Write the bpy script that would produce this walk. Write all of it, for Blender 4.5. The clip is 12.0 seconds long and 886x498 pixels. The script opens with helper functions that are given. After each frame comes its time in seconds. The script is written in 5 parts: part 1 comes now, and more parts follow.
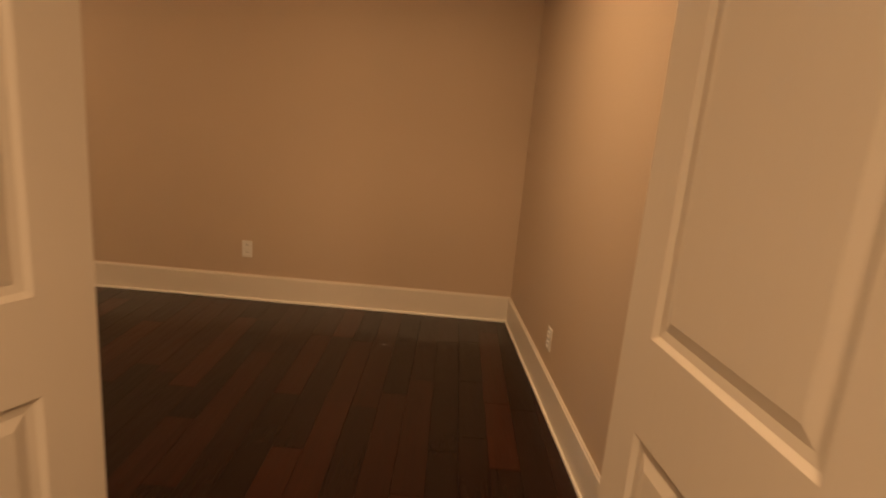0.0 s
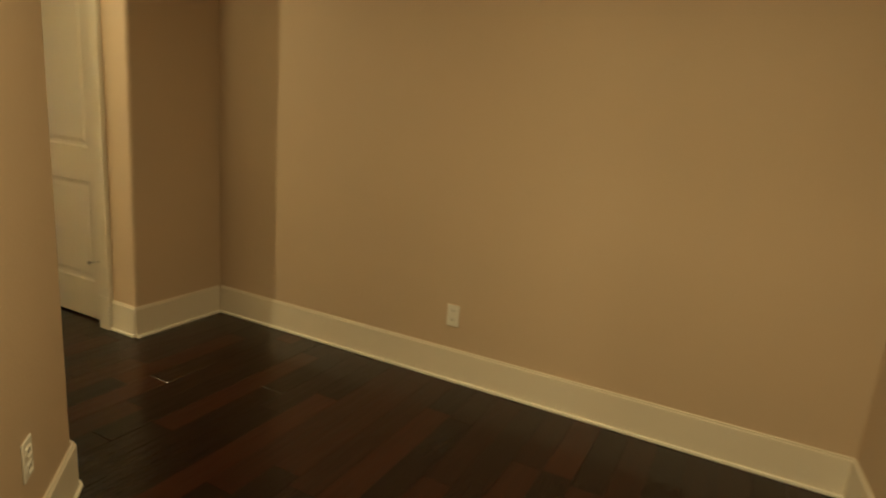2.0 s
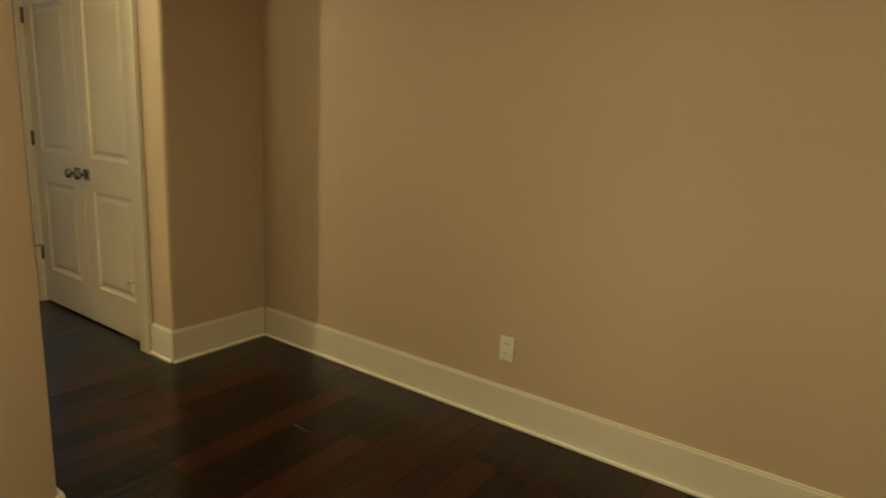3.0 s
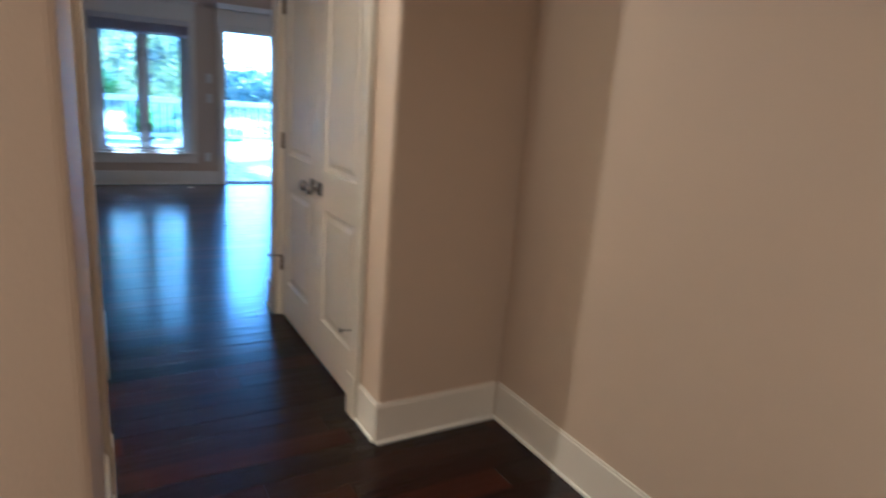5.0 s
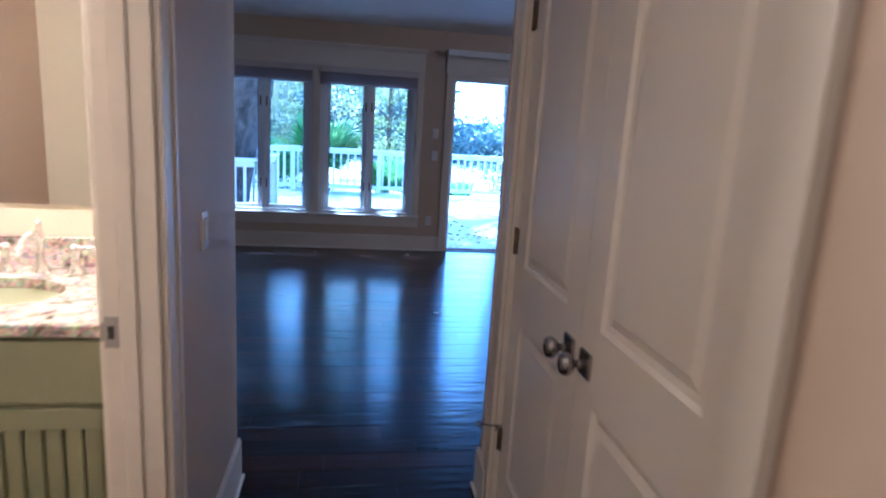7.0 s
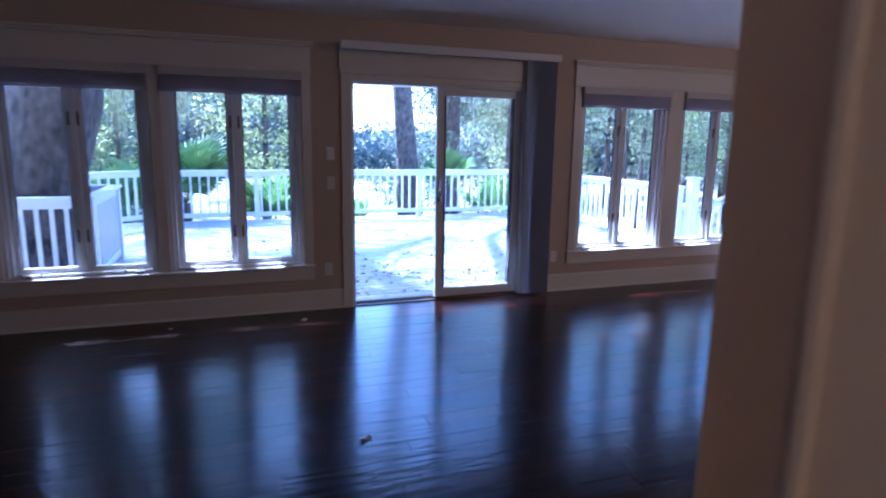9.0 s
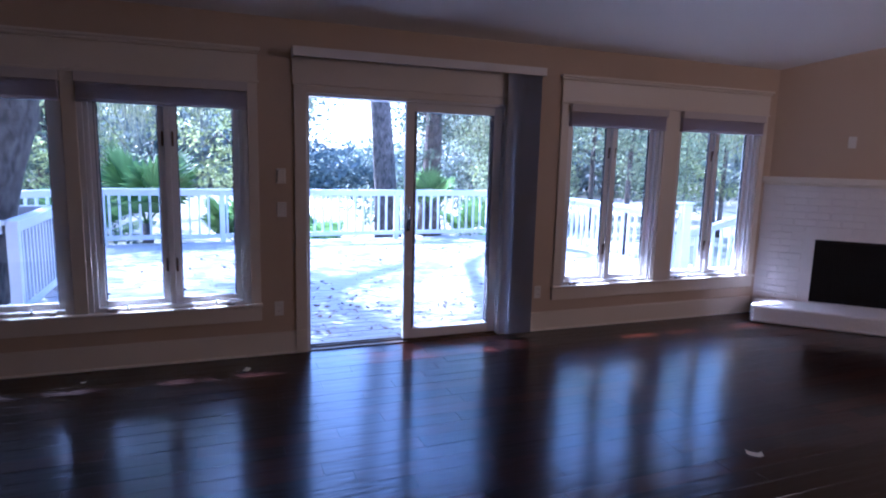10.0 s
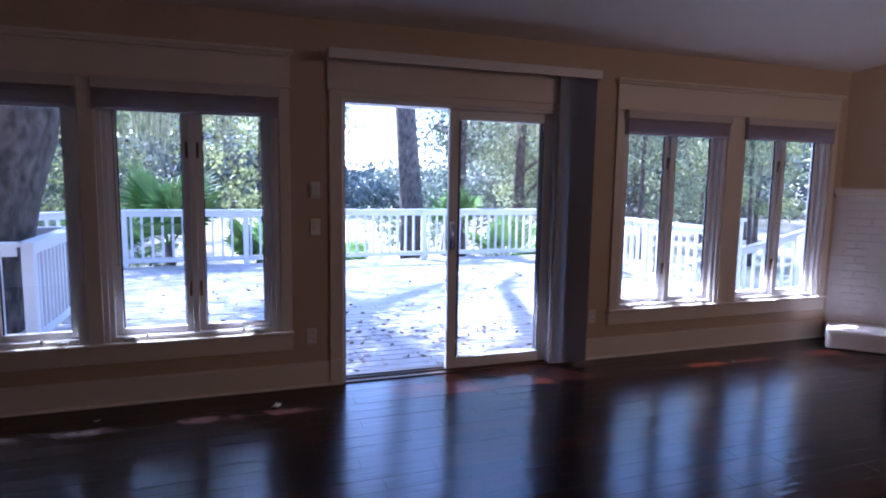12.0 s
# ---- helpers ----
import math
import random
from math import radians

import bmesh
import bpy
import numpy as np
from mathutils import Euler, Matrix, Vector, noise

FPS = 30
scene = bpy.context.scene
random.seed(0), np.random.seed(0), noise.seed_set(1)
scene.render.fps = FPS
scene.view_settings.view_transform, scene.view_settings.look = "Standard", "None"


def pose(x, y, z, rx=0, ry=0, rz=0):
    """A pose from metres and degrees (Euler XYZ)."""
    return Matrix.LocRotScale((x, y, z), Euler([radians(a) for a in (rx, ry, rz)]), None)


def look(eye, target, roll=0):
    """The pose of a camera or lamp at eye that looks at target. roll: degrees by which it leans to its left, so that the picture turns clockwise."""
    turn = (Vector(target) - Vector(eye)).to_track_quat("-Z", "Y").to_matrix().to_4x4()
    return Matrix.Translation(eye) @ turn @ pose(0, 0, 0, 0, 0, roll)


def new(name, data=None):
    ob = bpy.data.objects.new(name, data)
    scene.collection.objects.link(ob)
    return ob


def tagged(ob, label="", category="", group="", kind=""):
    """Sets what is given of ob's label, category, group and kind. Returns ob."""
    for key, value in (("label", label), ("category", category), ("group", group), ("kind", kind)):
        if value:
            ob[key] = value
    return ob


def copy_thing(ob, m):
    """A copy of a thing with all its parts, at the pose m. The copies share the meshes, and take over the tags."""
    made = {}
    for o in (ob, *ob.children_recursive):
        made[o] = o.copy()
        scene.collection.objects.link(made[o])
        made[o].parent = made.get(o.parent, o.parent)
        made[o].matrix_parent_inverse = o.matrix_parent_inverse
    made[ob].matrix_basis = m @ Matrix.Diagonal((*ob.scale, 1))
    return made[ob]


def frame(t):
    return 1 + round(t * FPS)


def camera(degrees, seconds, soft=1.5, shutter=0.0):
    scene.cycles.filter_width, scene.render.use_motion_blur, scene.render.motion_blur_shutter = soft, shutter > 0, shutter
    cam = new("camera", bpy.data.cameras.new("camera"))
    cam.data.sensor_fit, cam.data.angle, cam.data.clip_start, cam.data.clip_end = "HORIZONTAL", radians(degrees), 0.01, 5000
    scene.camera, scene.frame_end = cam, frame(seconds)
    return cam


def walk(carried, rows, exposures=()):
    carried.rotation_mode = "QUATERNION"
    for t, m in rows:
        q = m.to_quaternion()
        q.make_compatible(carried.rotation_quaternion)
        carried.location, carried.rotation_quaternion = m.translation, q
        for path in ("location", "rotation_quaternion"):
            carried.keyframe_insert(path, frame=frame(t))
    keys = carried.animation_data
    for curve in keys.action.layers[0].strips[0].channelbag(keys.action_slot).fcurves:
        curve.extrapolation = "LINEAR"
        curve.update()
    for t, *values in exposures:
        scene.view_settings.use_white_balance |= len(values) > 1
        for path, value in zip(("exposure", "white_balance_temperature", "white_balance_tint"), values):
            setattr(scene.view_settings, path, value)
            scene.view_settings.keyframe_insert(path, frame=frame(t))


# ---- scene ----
cam = camera(72.8, 12.0, soft=2.0, shutter=0.6)
PATH = [
    (0, (-3.288, -3.001, 1.411), (-1.343, -2.988, 0.943), 4.9),
    (0.5, (-2.915, -3.024, 1.385), (-0.979, -2.922, 0.891), 4.7),
    (1, (-2.573, -3.007, 1.423), (-0.672, -2.654, 0.911), 7.1),
    (1.5, (-2.319, -2.959, 1.348), (-0.476, -2.327, 0.896), 6.4),
    (2, (-2.067, -2.92, 1.376), (-0.325, -2.043, 0.933), 4.6),
    (2.5, (-1.815, -2.893, 1.355), (-0.162, -1.846, 0.94), 3.3),
    (2.7, (-1.742, -2.881, 1.34), (-0.111, -1.798, 0.929), 3.1),
    (4.4, (-1.327, -2.432, 1.4), (0.079, -1.101, 0.9), 4.4),
    (4.5, (-1.273, -2.369, 1.405), (0.082, -0.984, 0.909), 4.7),
    (5, (-0.94, -2.02, 1.428), (0.046, -0.352, 0.934), 4.5),
    (5.5, (-0.803, -1.66, 1.434), (-0.139, 0.17, 0.975), 5.4),
    (6, (-0.65, -1.208, 1.451), (-0.206, 0.691, 1.007), 4.4),
    (6.5, (-0.561, -0.806, 1.473), (-0.228, 1.125, 1.074), 4.2),
    (6.7, (-0.548, -0.659, 1.463), (-0.246, 1.279, 1.072), 3.7),
    (8.3, (-0.557, 0.688, 1.541), (-0.052, 2.581, 1.137), 0.9),
    (8.5, (-0.54, 0.873, 1.55), (0.016, 2.753, 1.155), 0.8),
    (9, (-0.445, 1.334, 1.544), (0.222, 3.185, 1.186), 0.9),
    (9.5, (-0.211, 1.673, 1.595), (0.487, 3.517, 1.257), 1.2),
    (10, (-0.088, 1.956, 1.579), (0.63, 3.799, 1.278), 1.5),
    (10.5, (-0.091, 2.202, 1.547), (0.646, 4.042, 1.28), 1.5),
    (11, (-0.198, 2.397, 1.482), (0.552, 4.237, 1.252), 1.3),
    (11.5, (-0.192, 2.453, 1.485), (0.52, 4.308, 1.259), 1.1),
    (12, (-0.129, 2.457, 1.5), (0.533, 4.33, 1.268), 0.9),
]
EXPOSURES = [
    (0.0, 3.3, 6000, 13), (0.8, 3.4, 5700, 3), (1.6, 3.5, 5200, -16), (2.7, 3.45, 4780, -29), (4.3, 3.58, 3720, -8), (5.5, 3.96, 3620, 1),
    (6.7, 3.50, 3640, 6), (7.5, 3.25, 3750, 14), (8.3, 2.78, 3950, 19), (9.5, 2.86, 4300, 27), (10.5, 2.66, 4500, 28), (12.0, 2.50, 4800, 29),
]
walk(cam, [(t, look(eye, target, roll)) for t, eye, target, roll in PATH], EXPOSURES)

# ---- world and lights ----
world = bpy.data.worlds.new("sky_world")
scene.world = world
world.use_nodes = True
wn = world.node_tree.nodes
sky = wn.new("ShaderNodeTexSky")
sky.sky_type = "NISHITA"
sky.sun_disc = False
sky.sun_elevation = radians(46)
sky.sun_rotation = radians(-34)
wn["Background"].inputs["Strength"].default_value = 0.15
world.node_tree.links.new(sky.outputs[0], wn["Background"].inputs["Color"])

sun = new("sun", bpy.data.lights.new("sun", "SUN"))
sun.data.energy = 5.0
sun.data.angle = radians(0.6)
sun.data.color = (1.0, 0.95, 0.87)
SUN_DIR = Vector((math.sin(radians(-34)) * math.cos(radians(46)), math.cos(radians(-34)) * math.cos(radians(46)), math.sin(radians(46))))
sun.matrix_world = look(SUN_DIR * 40, (0, 0, 0))


def lamp(name, place, energy, colour, size, spread=180):
    light = new(name, bpy.data.lights.new(name, "AREA"))
    light.data.shape, light.data.size, light.data.energy, light.data.color = "DISK", size, energy, colour
    light.data.spread = radians(spread)
    light.matrix_world = look(place, (place[0], place[1] + 0.001, place[2] - 1))
    return light


WARM = (1.0, 0.585, 0.262)
lamp("lamp_vestibule", (-1.05, -2.66, 2.40), 2.6, WARM, 0.10, 175)
lamp("lamp_hall", (-0.45, 0.06, 2.42), 0.44, WARM, 0.12, 175)
lamp("lamp_bedroom", (-4.3, -2.7, 2.40), 6.5, WARM, 0.8)
# Added unseen fill light that warms the window wall and fireplace side.
fill_lamp = new("living_fill", bpy.data.lights.new("living_fill", "POINT"))
fill_lamp.data.energy, fill_lamp.data.color, fill_lamp.data.shadow_soft_size = 9.5, (1.0, 0.68, 0.42), 0.15
fill_lamp.location = (5.6, 1.8, 2.3)
bath = new("lamp_bath_vanity", bpy.data.lights.new("lamp_bath_vanity", "POINT"))
bath.data.energy, bath.data.color, bath.data.shadow_soft_size = 8.5, (1.0, 0.58, 0.26), 0.05
bath.location = (-1.75, 1.43, 2.0)

# ---- materials ----


def nodes_of(name):
    mat = bpy.data.materials.new(name)
    mat.use_nodes = True
    return mat, mat.node_tree.nodes, mat.node_tree.links, mat.node_tree.nodes["Principled BSDF"]


def painted(name, colour, rough=0.5, grain=120.0, bump=0.05, blotch=0.06, metal=0.0, stretch=(1, 1, 1), coat=0.0):
    """Paint or plain material: two scales of variation and a fine relief."""
    mat, n, l, b = nodes_of(name)
    co = n.new("ShaderNodeTexCoord")
    mp = n.new("ShaderNodeMapping")
    mp.inputs["Scale"].default_value = stretch
    l.new(co.outputs["Object"], mp.inputs["Vector"])
    big = n.new("ShaderNodeTexNoise")
    big.inputs["Scale"].default_value = 1.7
    big.inputs["Detail"].default_value = 4
    fine = n.new("ShaderNodeTexNoise")
    fine.inputs["Scale"].default_value = grain
    fine.inputs["Detail"].default_value = 3
    l.new(mp.outputs[0], big.inputs["Vector"])
    l.new(mp.outputs[0], fine.inputs["Vector"])
    ramp = n.new("ShaderNodeMixRGB")
    ramp.inputs[1].default_value = (*[c * (1 - blotch) for c in colour], 1)
    ramp.inputs[2].default_value = (*[min(1, c * (1 + blotch)) for c in colour], 1)
    mixf = n.new("ShaderNodeMath")
    mixf.operation = "MULTIPLY_ADD"
    mixf.inputs[1].default_value = 0.35
    l.new(fine.outputs["Fac"], mixf.inputs[0])
    half = n.new("ShaderNodeMath")
    half.operation = "MULTIPLY"
    half.inputs[1].default_value = 0.65
    l.new(big.outputs["Fac"], half.inputs[0])
    l.new(half.outputs[0], mixf.inputs[2])
    l.new(mixf.outputs[0], ramp.inputs[0])
    l.new(ramp.outputs[0], b.inputs["Base Color"])
    rr = n.new("ShaderNodeMapRange")
    rr.inputs["To Min"].default_value = max(0.02, rough - 0.08)
    rr.inputs["To Max"].default_value = min(1, rough + 0.08)
    l.new(big.outputs["Fac"], rr.inputs["Value"])
    l.new(rr.outputs[0], b.inputs["Roughness"])
    b.inputs["Metallic"].default_value = metal
    b.inputs["Coat Weight"].default_value = coat
    if bump:
        bp = n.new("ShaderNodeBump")
        bp.inputs["Strength"].default_value = bump
        bp.inputs["Distance"].default_value = 0.01
        l.new(fine.outputs["Fac"], bp.inputs["Height"])
        l.new(bp.outputs[0], b.inputs["Normal"])
    return mat


def wood_floor(name):
    """Hand-scraped dark boards: a shade for each board, grain along it, shallow ripples across it."""
    mat, n, l, b = nodes_of(name)
    info = n.new("ShaderNodeObjectInfo")
    geo = n.new("ShaderNodeNewGeometry")
    co = n.new("ShaderNodeTexCoord")
    add = n.new("ShaderNodeMath")
    add.operation = "ADD"
    l.new(info.outputs["Random"], add.inputs[0])
    l.new(geo.outputs["Random Per Island"], add.inputs[1])
    fr = n.new("ShaderNodeMath")
    fr.operation = "FRACT"
    l.new(add.outputs[0], fr.inputs[0])
    mp = n.new("ShaderNodeMapping")
    mp.inputs["Scale"].default_value = (2.5, 45, 45)
    l.new(geo.outputs["Position"], mp.inputs["Vector"])
    grain = n.new("ShaderNodeTexNoise")
    grain.inputs["Scale"].default_value = 1.0
    grain.inputs["Detail"].default_value = 5
    l.new(mp.outputs[0], grain.inputs["Vector"])
    ramp = n.new("ShaderNodeValToRGB")
    ramp.color_ramp.elements[0].color = (0.0070, 0.0012, 0.0005, 1)
    ramp.color_ramp.elements[1].color = (0.038, 0.0072, 0.0022, 1)
    e = ramp.color_ramp.elements.new(0.6)
    e.color = (0.0125, 0.0022, 0.0008, 1)
    l.new(fr.outputs[0], ramp.inputs[0])
    mul = n.new("ShaderNodeMixRGB")
    mul.blend_type = "MULTIPLY"
    mul.inputs[0].default_value = 0.55
    gr = n.new("ShaderNodeValToRGB")
    gr.color_ramp.elements[0].position, gr.color_ramp.elements[1].position = 0.3, 0.7
    gr.color_ramp.elements[0].color = (0.45, 0.45, 0.45, 1)
    l.new(grain.outputs["Fac"], gr.inputs[0])
    l.new(ramp.outputs[0], mul.inputs[1])
    l.new(gr.outputs[0], mul.inputs[2])
    l.new(mul.outputs[0], b.inputs["Base Color"])
    rmap = n.new("ShaderNodeMapRange")
    rmap.inputs["To Min"].default_value, rmap.inputs["To Max"].default_value = 0.26, 0.40
    l.new(grain.outputs["Fac"], rmap.inputs["Value"])
    l.new(rmap.outputs[0], b.inputs["Roughness"])
    # scraped ripples across the board
    mp2 = n.new("ShaderNodeMapping")
    mp2.inputs["Scale"].default_value = (4.0, 26.0, 1)
    l.new(geo.outputs["Position"], mp2.inputs["Vector"])
    rip = n.new("ShaderNodeTexNoise")
    rip.inputs["Scale"].default_value = 1.0
    rip.inputs["Detail"].default_value = 2.5
    l.new(mp2.outputs[0], rip.inputs["Vector"])
    bp = n.new("ShaderNodeBump")
    bp.inputs["Strength"].default_value = 0.26
    bp.inputs["Distance"].default_value = 0.008
    l.new(rip.outputs["Fac"], bp.inputs["Height"])
    bp2 = n.new("ShaderNodeBump")
    bp2.inputs["Strength"].default_value = 0.06
    bp2.inputs["Distance"].default_value = 0.004
    l.new(grain.outputs["Fac"], bp2.inputs["Height"])
    l.new(bp.outputs[0], bp2.inputs["Normal"])
    l.new(bp2.outputs[0], b.inputs["Normal"])
    b.inputs["Specular IOR Level"].default_value = 0.05
    b.inputs["Coat Weight"].default_value = 0.72
    b.inputs["Coat Roughness"].default_value = 0.16
    b.inputs["Coat IOR"].default_value = 1.5
    l.new(bp.outputs[0], b.inputs["Coat Normal"])
    return mat


def glass_mat(name, colour=(1, 1, 1), rough=0.0):
    mat, n, l, b = nodes_of(name)
    b.inputs["Base Color"].default_value = (*colour, 1)
    b.inputs["Roughness"].default_value = rough
    b.inputs["IOR"].default_value = 1.45
    b.inputs["Transmission Weight"].default_value = 1.0
    return mat


M_WALL = painted("wall_paint", (0.56, 0.445, 0.325), 0.62, 90, 0.10, 0.03)
M_BATH = painted("bath_paint", (0.70, 0.65, 0.49), 0.6, 90, 0.08, 0.03)
M_CEIL = painted("ceiling_paint", (0.80, 0.785, 0.765), 0.8, 110, 0.15, 0.03)
M_TRIM = painted("trim_paint", (0.76, 0.70, 0.60), 0.38, 60, 0.03, 0.03)
# White shoe paint, brightened by the light its bevel catches.
M_SHOE_LIT = painted("shoe_paint_lit", (0.90, 0.86, 0.78), 0.28, 60, 0.02, 0.02)
M_DOOR = painted("door_paint", (0.76, 0.70, 0.61), 0.36, 50, 0.04, 0.03, stretch=(1, 1, 0.25))
M_FLOOR = wood_floor("dark_wood")
M_GROUT = painted("joint_dark", (0.008, 0.005, 0.004), 0.9)
M_NICKEL = painted("nickel", (0.38, 0.355, 0.33), 0.28, 200, 0.02, 0.08, 1.0)
M_BRONZE = painted("bronze", (0.20, 0.15, 0.11), 0.4, 200, 0.02, 0.1, 1.0)
M_CHROME = painted("chrome", (0.85, 0.85, 0.86), 0.06, 20, 0.0, 0.02, 1.0)
M_PLATE = painted("plate_plastic", (0.82, 0.80, 0.75), 0.2, 60, 0.01, 0.02)
M_DARK = painted("slot_dark", (0.02, 0.02, 0.02), 0.6)
M_GLASS = glass_mat("window_glass")
M_VINYL = painted("vinyl", (0.80, 0.79, 0.77), 0.35, 60, 0.02, 0.02)
M_BLIND = painted("blind_fabric", (0.44, 0.46, 0.54), 0.75, 220, 0.1, 0.05)
M_SHADE = painted("shade_fabric", (0.62, 0.58, 0.56), 0.8, 220, 0.1, 0.05)
M_GASKET = painted("gasket_grey", (0.10, 0.10, 0.11), 0.6)

# ---- mesh helpers ----


def box(bm, x0, y0, z0, x1, y1, z1, bevel=0.0, seg=1):
    vs = [bm.verts.new(p) for p in ((x0, y0, z0), (x1, y0, z0), (x1, y1, z0), (x0, y1, z0), (x0, y0, z1), (x1, y0, z1), (x1, y1, z1), (x0, y1, z1))]
    fs = [bm.faces.new([vs[i] for i in f]) for f in ((3, 2, 1, 0), (4, 5, 6, 7), (0, 1, 5, 4), (1, 2, 6, 5), (2, 3, 7, 6), (3, 0, 4, 7))]
    if bevel:
        es = list({e for f in fs for e in f.edges})
        bmesh.ops.bevel(bm, geom=es, offset=bevel, segments=seg, affect="EDGES", profile=0.5)
    return bm


def boxes(*rows, bevel=0.0):
    bm = bmesh.new()
    for r in rows:
        box(bm, *r, bevel=bevel)
    return bm


def prism(bm, pts, z0, z1):
    """An upright prism over a plan outline."""
    lo = [bm.verts.new((x, y, z0)) for x, y in pts]
    hi = [bm.verts.new((x, y, z1)) for x, y in pts]
    k = len(pts)
    bm.faces.new(lo[::-1])
    bm.faces.new(hi)
    for i in range(k):
        bm.faces.new((lo[i], lo[(i + 1) % k], hi[(i + 1) % k], hi[i]))
    bmesh.ops.recalc_face_normals(bm, faces=bm.faces)
    return bm


def turned(bm, profile, m, seg=20):
    """A body of revolution about local z; profile rows are (radius, z)."""
    rings = []
    for r, z in profile:
        rings.append([bm.verts.new(m @ Vector((r * math.cos(2 * math.pi * i / seg), r * math.sin(2 * math.pi * i / seg), z))) for i in range(seg)])
    for a, b in zip(rings, rings[1:]):
        for i in range(seg):
            bm.faces.new((a[i], a[(i + 1) % seg], b[(i + 1) % seg], b[i]))
    bm.faces.new(rings[0][::-1])
    bm.faces.new(rings[-1])
    for f in bm.faces:
        f.smooth = True
    return bm


def rod(bm, a, b, r0, r1=None, seg=8):
    a, b = Vector(a), Vector(b)
    m = Matrix.Translation(a) @ (b - a).to_track_quat("Z", "Y").to_matrix().to_4x4()
    return turned(bm, [(r0, 0), (r0 if r1 is None else r1, (b - a).length)], m, seg)


def part(name, bm, material, parent=None, label=""):
    me = bpy.data.meshes.new(name)
    bm.normal_update()
    bm.to_mesh(me)
    bm.free()
    me.materials.append(material)
    ob = new(name, me)
    if parent is not None:
        ob.parent = parent
    if label:
        tagged(ob, label)
    return ob


def structure(name, bm, material, label, category):
    return tagged(part(name, bm, material), label, category, kind="structure")


def thing(name, label, category, place=(0, 0, 0), group="", rz=0.0):
    ob = new(name)
    ob.empty_display_size = 0.05
    ob.matrix_world = pose(*place, 0, 0, rz)
    return tagged(ob, label, category, group)


# ---- plan ----
XE = 0.612      # east wall of the vestibule
XC = 0.015      # closet wall
XW = -0.975     # west wall of the hall
YS = -3.460     # south wall of the vestibule
YN = -1.012     # wall of the vestibule west of the hall
YC = 0.015      # return beside the closet
YCE = 1.798     # end of the closet block
YWE = 1.905     # end of the west hall wall
YW = 6.715      # window wall
XD = 5.47       # where the angled fireplace wall leaves the window wall
XR = 7.07       # east wall beyond the fireplace wall
SKEW = 0.078    # the south wall runs a little askew
HV, HL = 2.44, 2.565
HT = 4.95       # top of the tall living room walls
BB, BT = 0.18, 0.015
DX = -2.74      # wall with the double door

structure("wall_east", boxes((XE, YS - 0.12, 0, XE + 0.12, YC + 0.12, HV)), M_WALL, "plain tan painted wall with a tall baseboard", "wall")
structure("wall_south", prism(bmesh.new(), [(XE, YS), (XE, YS - 0.12), (DX - 0.06, YS - 0.12 - SKEW * (XE - DX + 0.06)), (DX - 0.06, YS - SKEW * (XE - DX + 0.06))], 0, HV), M_WALL, "plain tan painted wall beside the open door", "wall")
def rounded(pts, r=0.022, seg=4):
    """A plan outline; corners given as (x, y, 1) are rounded off."""
    out = []
    k = len(pts)
    for i, p in enumerate(pts):
        if len(p) == 2:
            out.append(p)
            continue
        a, c, b = (Vector(pts[q % k][:2]) for q in (i - 1, i, i + 1))
        u, w = (a - c).normalized(), (b - c).normalized()
        o = c + (u + w) * r
        for s in range(seg + 1):
            g = s / seg * math.pi / 2
            out.append(tuple(o - w * r * math.cos(g) - u * r * math.sin(g)))
    return out


structure("wall_return", prism(bmesh.new(), rounded([(XC, YC, 1), (XE, YC), (XE, YC + 0.12), (XC + 0.12, YC + 0.12), (XC + 0.12, 0.302), (XC, 0.302)]), 0, HV), M_WALL, "short tan return wall with a rounded corner", "wall")
CD0, CD1, CDH = 0.302, 1.590, 2.045   # closet opening
structure("wall_closet", boxes((XC, CD1, 0, XC + 0.12, YCE, HV), (XC, CD0, CDH, XC + 0.12, CD1, HV),
    (XC + 0.12, YCE - 0.12, 0, XE + 0.12, YCE, HV), (XE, YC + 0.12, 0, XE + 0.12, YCE - 0.12, HV)), M_WALL, "tan wall holding the closet doors", "wall")
BD0, BD1, BDH = 0.135, 0.990, 2.045   # bathroom opening
structure("wall_hall_west", boxes((XW - 0.12, BD1, 0, XW, YWE, HV), (XW - 0.12, BD0, BDH, XW, BD1, HV)), M_WALL, "tan hall wall with the bathroom doorway", "wall")
structure("wall_vestibule_north", prism(bmesh.new(), rounded([(DX, -2.02), (XW - (YN + 2.02), -2.02), (XW, YN, 1), (XW, BD0), (XW - 0.12, BD0), (XW - 0.12, YN + 0.05), (XW - 1.06, -1.90), (DX, -1.90)]), 0, HV), M_WALL, "angled tan painted wall with a rounded corner", "wall")
structure("wall_bath_south", boxes((-3.08, -0.90, 0, XW - 0.121, -0.80, HV)), M_BATH, "plain cream wall closing the bathroom", "wall")
DO0, DO1 = -3.515, -2.03
structure("wall_double_door", boxes((DX - 0.12, YS - 0.12, 0, DX, DO0, HV), (DX - 0.12, DO1, 0, DX, YN + 0.12, HV), (DX - 0.12, DO0, 2.06, DX, DO1, HV)), M_WALL, "tan wall around the double doorway", "wall")
# room behind the start
structure("wall_bedroom", boxes((-6.6, -5.0, 0, -6.48, 0.4, HV), (-6.48, -5.0, 0, DX - 0.12, -4.88, HV), (-6.48, 0.28, 0, DX - 0.12, 0.4, HV),
    (DX - 0.12, -4.88, 0, DX, YS - 0.12, HV), (DX - 0.12, YN + 0.12, 0, DX, 0.28, HV)), M_WALL, "plain tan walls closing the room behind", "wall")
